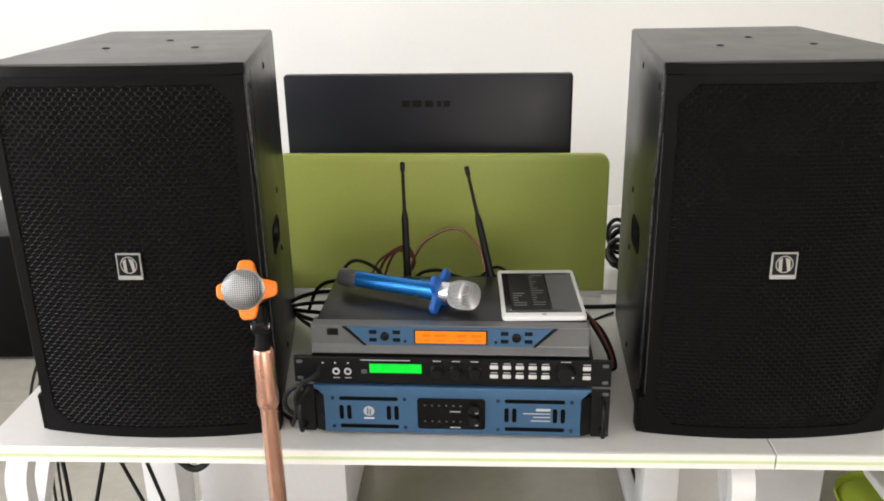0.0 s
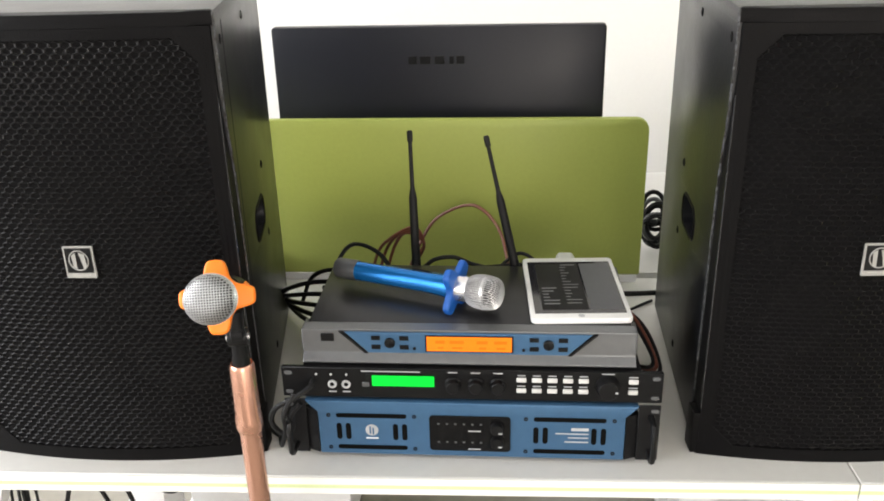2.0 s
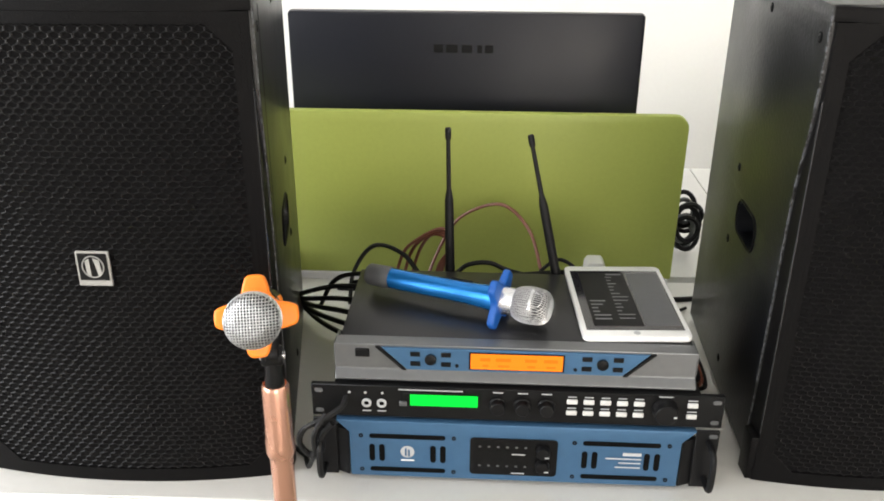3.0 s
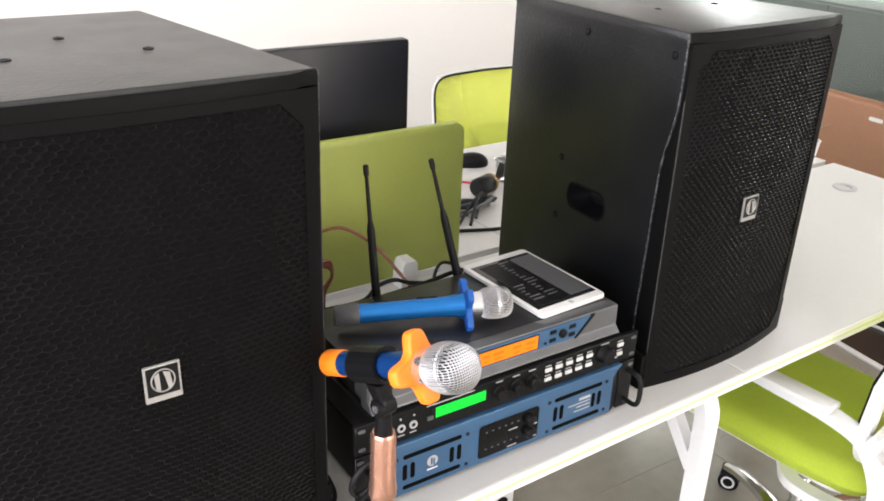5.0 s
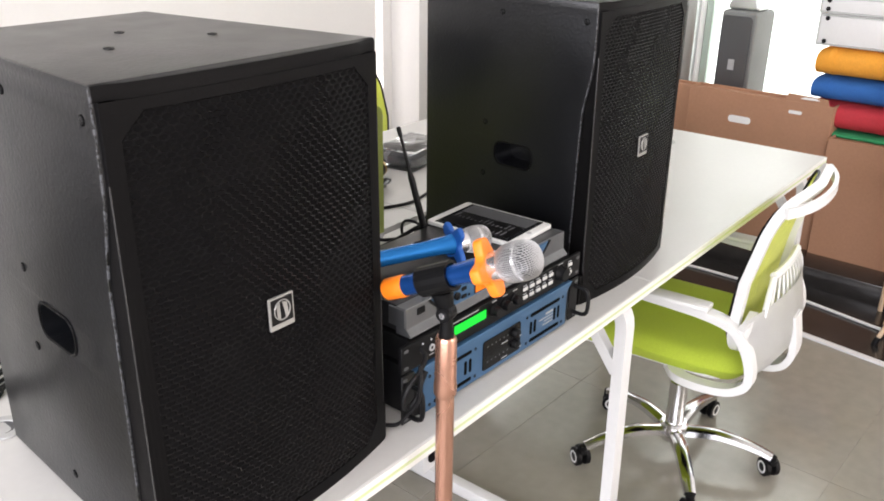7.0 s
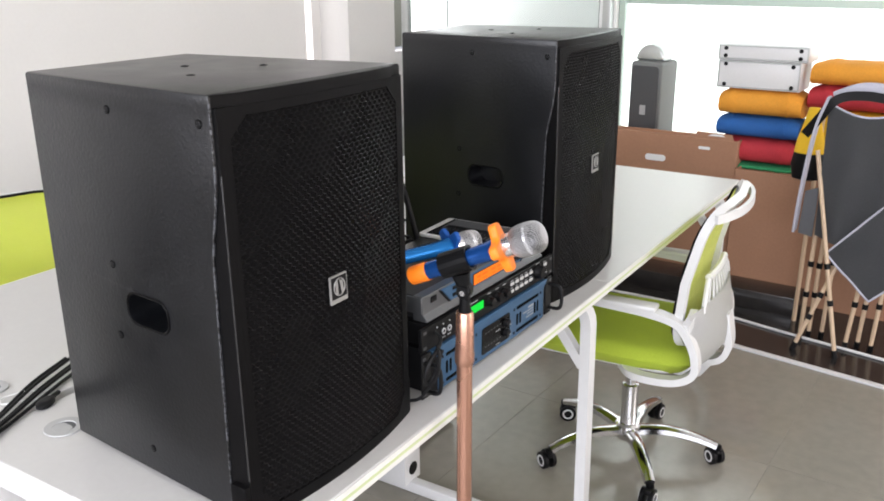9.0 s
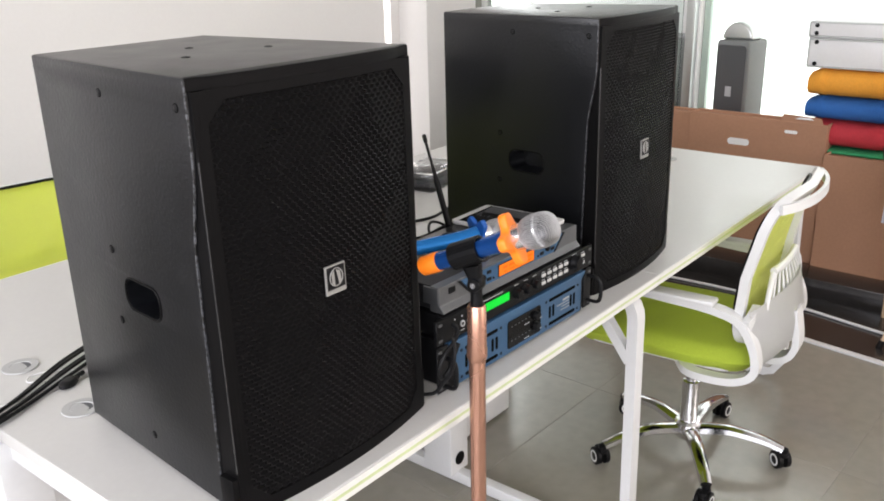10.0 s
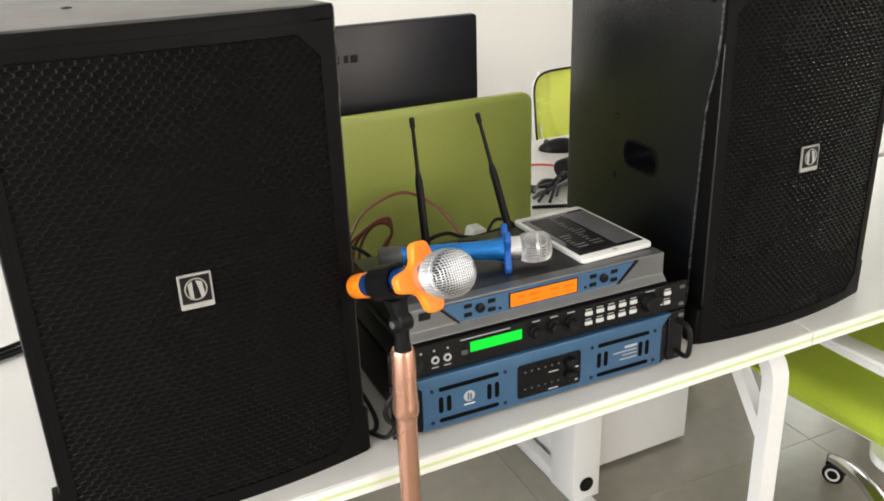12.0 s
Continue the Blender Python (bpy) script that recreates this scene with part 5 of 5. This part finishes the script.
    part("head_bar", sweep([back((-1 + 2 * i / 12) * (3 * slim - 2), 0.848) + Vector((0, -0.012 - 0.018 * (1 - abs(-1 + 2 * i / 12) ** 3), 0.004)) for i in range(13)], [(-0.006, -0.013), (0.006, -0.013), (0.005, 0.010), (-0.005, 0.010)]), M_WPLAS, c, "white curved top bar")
    # upright slats of the lumbar support, fanned inside a pear-shaped loop
    def lumbar(k, t):
        w = 0.30 + 0.42 * math.sin(math.pi * min(1.0, 0.12 + 0.75 * t))
        return back(k * w, 0.655 - 0.165 * t) + Vector((0, -0.014 - 0.024 * math.sin(math.pi * t), 0))
    for i in range(9):
        part("lumbar_slat", tube([lumbar(-0.88 + 0.22 * i, j / 9) for j in range(10)], 0.0034, 6), M_WPLAS, c)
    for sx in (-1, 1):
        part("lumbar_edge", tube([lumbar(sx * 1.08, j / 9) for j in range(10)], 0.007, 8), M_WPLAS, c)
    part("lumbar_bridge", tube([lumbar(-1.08 + 0.24 * j, 0.0) + Vector((0, 0, 0.004)) for j in range(10)], 0.010, 8), M_WPLAS, c)
    bm = bmesh.new()
    g = []
    for i in range(15):
        u = -1 + 2 * i / 14
        col = []
        for j in range(9):
            z = 0.398 + 0.19 * j / 8
            col.append(bm.verts.new((u * 0.236, -0.222 - 0.048 * (1 - u * u) + 0.05 * max(0.0, 1 - j / 2.5) ** 2 + 0.02 * max(0.0, (j - 4) / 4), z + 0.022 * (1 - u * u) * (j / 8))))
        g.append(col)
    for i in range(14):
        for j in range(8):
            bm.faces.new((g[i][j], g[i + 1][j], g[i + 1][j + 1], g[i][j + 1]))
    bmesh.ops.solidify(bm, geom=bm.faces[:], thickness=0.010)
    part("back_shell", bm, M_WPLAS, c, "white moulded rear shell")
    part("back_spine", sweep(smooth_path([(0, -0.06, 0.378), (0, -0.22, 0.372), (0, -0.275, 0.42), (0, -0.262, 0.53)], 5), [(-0.03, -0.009), (0.03, -0.009), (0.03, 0.009), (-0.03, 0.009)]), M_WPLAS, c)
    for o in c.children:
        if lift and o.name.split(".")[0] not in ("gas_column", "hub", "base_arm", "caster"):
            o.location.z += lift
    return c


office_chair(pose(0.980, 1.245, 0, 0, 0, 6), "lime green and white swivel chair pushed under the desk edge", -78)
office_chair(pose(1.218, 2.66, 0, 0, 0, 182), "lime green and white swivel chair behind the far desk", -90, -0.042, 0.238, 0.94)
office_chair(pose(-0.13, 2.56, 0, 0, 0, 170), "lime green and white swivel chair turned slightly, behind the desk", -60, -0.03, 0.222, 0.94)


# ---- things along the right wall ----
def carton(x0, x1, y0, y1, z0, z1, label, flap=0.0, slots=()):
    c = thing("cardboard_box", pose((x0 + x1) / 2, (y0 + y1) / 2, z0), label, "cardboard box", "cartons by the wall")
    w, d, h = (x1 - x0) / 2, (y1 - y0) / 2, z1 - z0
    part("side", block(-w, -w + 0.008, -d, d, 0.0, h, 0.002, 1), M_CARD, c)
    part("side", block(w - 0.008, w, -d, d, 0.0, h, 0.002, 1), M_CARD, c)
    part("end", block(-w + 0.009, w - 0.009, -d, -d + 0.008, 0.0, h, 0.002, 1), M_CARD, c)
    part("end", block(-w + 0.009, w - 0.009, d - 0.008, d, 0.0, h, 0.002, 1), M_CARD, c)
    part("top_flap", block(-w + 0.009, w - 0.009, -d + 0.009, d - 0.009, h - 0.02, h - 0.012), M_CARD, c, smooth=False)
    if flap:
        part("raised_flap", extrude_poly([(-d + 0.02, h - 0.001), (-d + 0.20, h - 0.001), (-d + 0.19, h + flap), (-d + 0.03, h + flap * 0.85)], 0.005, "x", 0, 1, -w + 0.001), M_CARD, c, smooth=False)
        part("torn_edge", extrude_poly([(-d + 0.06, h + flap * 0.5), (-d + 0.14, h + flap * 0.45), (-d + 0.12, h + flap * 0.75), (-d + 0.075, h + flap * 0.8)], 0.002, "x", 0, 1, -w - 0.0015), M_WHITE, c, "pale torn paper", False)
    for y, z, sw, sh in slots:
        part("hand_slot", extrude_poly(rounded(sw, sh, sh * 0.45, 3, y, z), 0.003, "x", 0, 1, -w - 0.0015), M_WHITE, c, "pale torn hand slot", False)
    return c


carton(2.60, 2.70, 1.43, 2.05, 0.0, 0.70, "tall slim brown cardboard box with a pale hand slot", 0.03, slots=((0.07, 0.585, 0.10, 0.030), (-0.16, 0.655, 0.055, 0.014)))
carton(2.63, 2.73, 2.06, 2.70, 0.0, 0.69, "tall slim brown cardboard box beside its neighbour", slots=((-0.17, 0.64, 0.06, 0.016),))
carton(2.56, 2.98, 0.30, 1.42, 0.0, 0.585, "long brown cardboard box under fabric rolls")
carton(3.02, 3.27, 1.95, 2.32, 0.0, 0.50, "brown cardboard box behind the others, under a small loudspeaker")
tagged(part("plinth", block(2.40, 2.585, 1.05, 2.3, 0.0, 0.085, 0.004), M_DARKMAT), "low dark board lying before the cardboard boxes", "board")

# portable loudspeaker
ps = thing("portable_loudspeaker", pose(3.15, 2.055, 0.502, 0, 0, 84), "small portable loudspeaker, greyed to imitate haze, with a pale rounded top", "loudspeaker")
# cabinet and grille colours are greyed to stand in for haze from glare
part("cabinet", extrude_poly(rounded(0.18, 0.475, 0.02, 4, 0, 0.2375), 0.18, "y", 0.01, 3, -0.10), M_GREYCAB, ps)
part("grille", extrude_poly(rounded(0.155, 0.43, 0.02, 4, 0, 0.2375), 0.006, "y", 0.002, 1, 0.089), M_GREYP, ps)
part("badge", block(-0.016, 0.016, 0.0955, 0.098, 0.20, 0.25), M_GREYPRINT, ps, smooth=False)
dome = [(0.082 * math.cos(radians(a)), 0.476 + 0.085 * math.sin(radians(a))) for a in range(0, 181, 12)]
part("top_cap", extrude_poly(dome, 0.10, "y", 0.012, 3, -0.05), M_ALU, ps, "pale grey rounded top")


def fabric_roll(x, y, z, length, h, material, label):
    o = thing("fabric_roll", pose(x, y, z), label, "fabric roll", "stack of fabric rolls")
    pts = []
    for i in range(28):
        a = 2 * math.pi * i / 28
        cu, su = math.cos(a), math.sin(a)
        pts.append((math.copysign(abs(cu) ** 0.7, cu) * 0.13, h / 2 + math.copysign(abs(su) ** 0.8, su) * h / 2))
    body = sweep([(0, -length / 2 + length * i / 10, 0) for i in range(11)], [(p[0], p[1]) for p in pts], scale=[0.82, 0.97, 1.0, 0.98, 1.0, 0.99, 1.0, 0.98, 1.0, 0.97, 0.82])
    zmin = min(v.co.z for v in body.verts)
    part("cloth", moved(body, pose(0, 0, -zmin)), material, o)
    for s in (-1, 1):
        part("strap", sweep([(p[0] * 1.02, s * length * 0.32, p[1] * 1.01) for p in pts], [(-0.001, -0.010), (0.001, -0.010), (0.001, 0.010), (-0.001, 0.010)], True, up=Vector((0, 1, 0))), material, o)
    return o


fabric_roll(2.76, 1.372, 0.566, 0.36, 0.030, M_FG, "flat green fabric bundle on a cardboard box")
fabric_roll(2.76, 1.372, 0.596, 0.36, 0.115, M_FR, "red fabric roll in a stack")
fabric_roll(2.76, 1.372, 0.710, 0.36, 0.100, M_FB, "blue fabric roll in a stack")
fabric_roll(2.76, 1.372, 0.809, 0.36, 0.118, M_FO, "orange fabric roll in a stack")
fabric_roll(2.80, 0.96, 0.566, 0.44, 0.29, M_FY, "thick yellow fabric bundle on a cardboard box")
fabric_roll(2.80, 0.96, 0.855, 0.44, 0.105, M_FR, "red fabric roll in a stack")
fabric_roll(2.80, 0.96, 0.959, 0.44, 0.105, M_FO, "orange fabric roll on top of a stack")


def metal_case(x, y, z, length, h, label):
    o = thing("metal_panel_case", pose(x, y, z), label, "metal case", "white metal cases")
    part("shell", block(-0.10, 0.10, -length / 2, length / 2, 0.0, h, 0.004), M_WSTEEL, o)
    part("front_frame", sweep([(-0.102, u, v + h / 2) for u, v in rounded(length - 0.012, h - 0.012, 0.004, 2)], circle(0.0035, 6), True, up=Vector((1, 0, 0))), M_ALU, o, "grey front edge")
    for sy in (-1, 1):
        for zz in (0.018, h - 0.018):
            part("corner_screw", moved(lathe([(0.009, 0), (0.009, 0.003), (0.006, 0.005)], 10), pose(-0.101, sy * (length / 2 - 0.035), zz, 0, -90, 0)), M_BLACK, o)


metal_case(2.76, 1.39, 0.9275, 0.36, 0.125, "flat white metal case with dark corner screws")
metal_case(2.76, 1.38, 1.053, 0.39, 0.068, "slim white metal case with dark corner screws")


# folded camping chairs leaning together
def canvas_sheet(corners, fold, rows=12, cols=16):
    """A hanging cloth between four corners (top a, top b, bottom b, bottom a), with upright folds."""
    a, b, c, d = (Vector(p) for p in corners)
    bm = bmesh.new()
    g = []
    for j in range(rows + 1):
        v = j / rows
        line = []
        for i in range(cols + 1):
            u = i / cols
            p = a.lerp(b, u).lerp(d.lerp(c, u), v)
            p.x += fold * (math.sin(u * 11 + v * 1.6) + 0.6 * math.sin(u * 5 + 2.0 + v)) * (0.4 + 0.6 * v)
            p.z -= 0.035 * math.sin(math.pi * u) * (1 - v)
            line.append(bm.verts.new(p))
        g.append(line)
    for j in range(rows):
        for i in range(cols):
            bm.faces.new((g[j][i], g[j][i + 1], g[j + 1][i + 1], g[j + 1][i]))
    edge = [g[0][i].co.copy() for i in range(cols + 1)] + [g[j][cols].co.copy() for j in range(1, rows + 1)]
    edge += [g[rows][i].co.copy() for i in range(cols - 1, -1, -1)] + [g[j][0].co.copy() for j in range(rows - 1, 0, -1)]
    bmesh.ops.solidify(bm, geom=bm.faces[:], thickness=0.005)
    return bm, edge


def camp_chair(m, label, legs, cloth, flap=None):
    c = thing("folding_camp_chair", m, label, "camp chair", "folded camp chairs")
    for a, b in legs:
        t = part("tube_leg", tube([a, b], 0.0085, 10), M_TAN, c, "beige tube")
        a, b = Vector(a), Vector(b)
        part("foot_cap", moved(lathe([(0.010, -0.010), (0.011, -0.006), (0.011, 0.022)], 10), along(a, b)), M_BLACK, t)
        for k in (0.26, 0.44):
            part("joint", moved(lathe([(0.0115, -0.011), (0.0115, 0.011)], 10), along(a.lerp(b, k), b)), M_BLACK, t)
    body, edge = canvas_sheet(cloth, 0.010)
    part("canvas", body, M_GREYF, c, "dark grey hanging canvas")
    part("canvas_piping", tube(edge[:17], 0.0042, 6), M_LILAC, c, "pale piping")
    if flap:
        body, edge = canvas_sheet(flap, 0.004)
        part("canvas_flap", body, M_GREYF, c, "loose grey canvas flap")
        part("flap_piping", tube(edge, 0.0045, 6, closed=True), M_LILAC, c, "pale piping")
    return c


one = camp_chair(pose(2.15, 0.93, 0.004), "folded grey camp chair with beige legs and pale side cloth",
                 (((-0.09, -0.095, 0.008), (0.02, 0.085, 0.78)), ((-0.09, 0.060, 0.008), (0.04, -0.09, 0.50)), ((0.03, 0.062, 0.008), (0.05, 0.052, 0.72)),
                  ((0.06, 0.035, 0.008), (0.06, 0.02, 0.70)), ((0.08, -0.01, 0.008), (0.07, -0.03, 0.74))),
                 ((-0.01, 0.062, 0.965), (0.0, -0.20, 0.95), (0.02, -0.19, 0.38), (0.0, 0.055, 0.45)))
part("side_cloth", sweep(smooth_path([(-0.02, 0.060, 0.99), (-0.02, 0.095, 0.86), (-0.01, 0.118, 0.64), (0.0, 0.128, 0.46)], 5), [(-0.005, -0.026), (0.005, -0.030), (0.004, 0.026), (-0.004, 0.030)], up=Vector((1, 0, 0))), M_LILAC, one, "pale grey side cloth")
part("side_panel", extrude_poly([(0.062, 0.44), (0.116, 0.45), (0.108, 0.62), (0.060, 0.64)], 0.006, "x", 0.001, 1, 0.006), M_GREYF, one)
part("arm_strap", sweep(smooth_path([(-0.035, 0.128, 0.845), (-0.04, 0.085, 0.91), (-0.035, 0.03, 0.985), (-0.01, -0.06, 1.0), (0.01, -0.17, 0.985)], 5), [(-0.003, -0.017), (0.003, -0.017), (0.003, 0.017), (-0.003, 0.017)]), M_BLACK, one, "black strap")
part("folded_top", sweep(smooth_path([(0.03, 0.05, 0.985), (0.03, -0.03, 1.02), (0.03, -0.12, 1.02), (0.03, -0.22, 0.985)], 5), rounded(0.05, 0.04, 0.015, 3)), M_LILAC, one, "pale folded armrest cloth")
camp_chair(pose(2.17, 0.72, 0.004), "folded grey camp chair with a piped flap hanging low",
           (((0.0, 0.10, 0.008), (0.06, 0.05, 0.70)), ((0.03, 0.06, 0.008), (0.06, 0.03, 0.66)), ((0.02, 0.01, 0.008), (0.05, -0.02, 0.72)), ((0.05, -0.06, 0.008), (0.06, -0.04, 0.70)), ((-0.03, -0.10, 0.008), (0.05, 0.02, 0.62))),
           ((0.02, 0.02, 0.93), (0.03, -0.20, 0.92), (0.03, -0.18, 0.40), (0.02, 0.03, 0.42)),
           ((-0.03, 0.035, 0.60), (-0.03, -0.15, 0.42), (-0.05, 0.035, 0.232), (-0.05, 0.208, 0.395)))
bag = thing("carry_bag", pose(2.33, 1.075, -0.03), "yellow and black bag slung over a beige folded frame", "bag")
part("prop", tube([(0.03, -0.02, 0.032), (0.03, -0.03, 0.93)], 0.009, 10), M_TAN, bag, "beige folded prop")
part("pouch", moved(lathe([(0.02, 0.655), (0.055, 0.665), (0.066, 0.72), (0.058, 0.77)], 18), Matrix.Diagonal((0.7, 1, 1, 1))), M_BLACK, bag, "black lower part")
part("upper", moved(lathe([(0.058, 0.77), (0.052, 0.82), (0.036, 0.88), (0.02, 0.95)], 18), Matrix.Diagonal((0.7, 1, 1, 1))), M_FY, bag, "yellow upper part")
cable([(2.22, 2.2, 0.010), (2.26, 1.7, 0.010), (2.25, 1.38, 0.010), (2.19, 1.04, 0.010), (2.12, 0.6, 0.010)], 0.006, M_WPLAS, "white cable lying on the black floor sheet")

# black box loudspeaker on the floor by the far wall
fb = thing("floor_loudspeaker", pose(-1.86, 2.75, 0, 0, 0, 4), "black box loudspeaker standing on the floor", "loudspeaker")
part("cabinet", block(-0.24, 0.24, 0.0, 0.42, 0.01, 0.50, 0.008), M_CAB, fb)
part("front_grille", block(-0.225, 0.225, -0.012, -0.001, 0.016, 0.49, 0.006), M_FRAME, fb)
for x in (-0.2, 0.2):
    for y in (0.04, 0.38):
        part("foot", moved(lathe([(0.018, 0), (0.018, 0.011)], 12), pose(x, y, 0)), M_RUBBER, fb)

# ---- floor tiles ----
TILE = 0.8
tile_mesh = finish(block(0.0005, TILE - 0.0005, 0.0005, TILE - 0.0005, -0.005, 0.0, 0.0004, 1), "tile", M_FLOOR)
for i in range(9):
    for j in range(11):
        t = new("tile", tile_mesh)
        t.parent = FLOOR
        t.location = (XL - 0.1 + i * TILE - 0.15, YF + j * TILE - 0.15, 0)
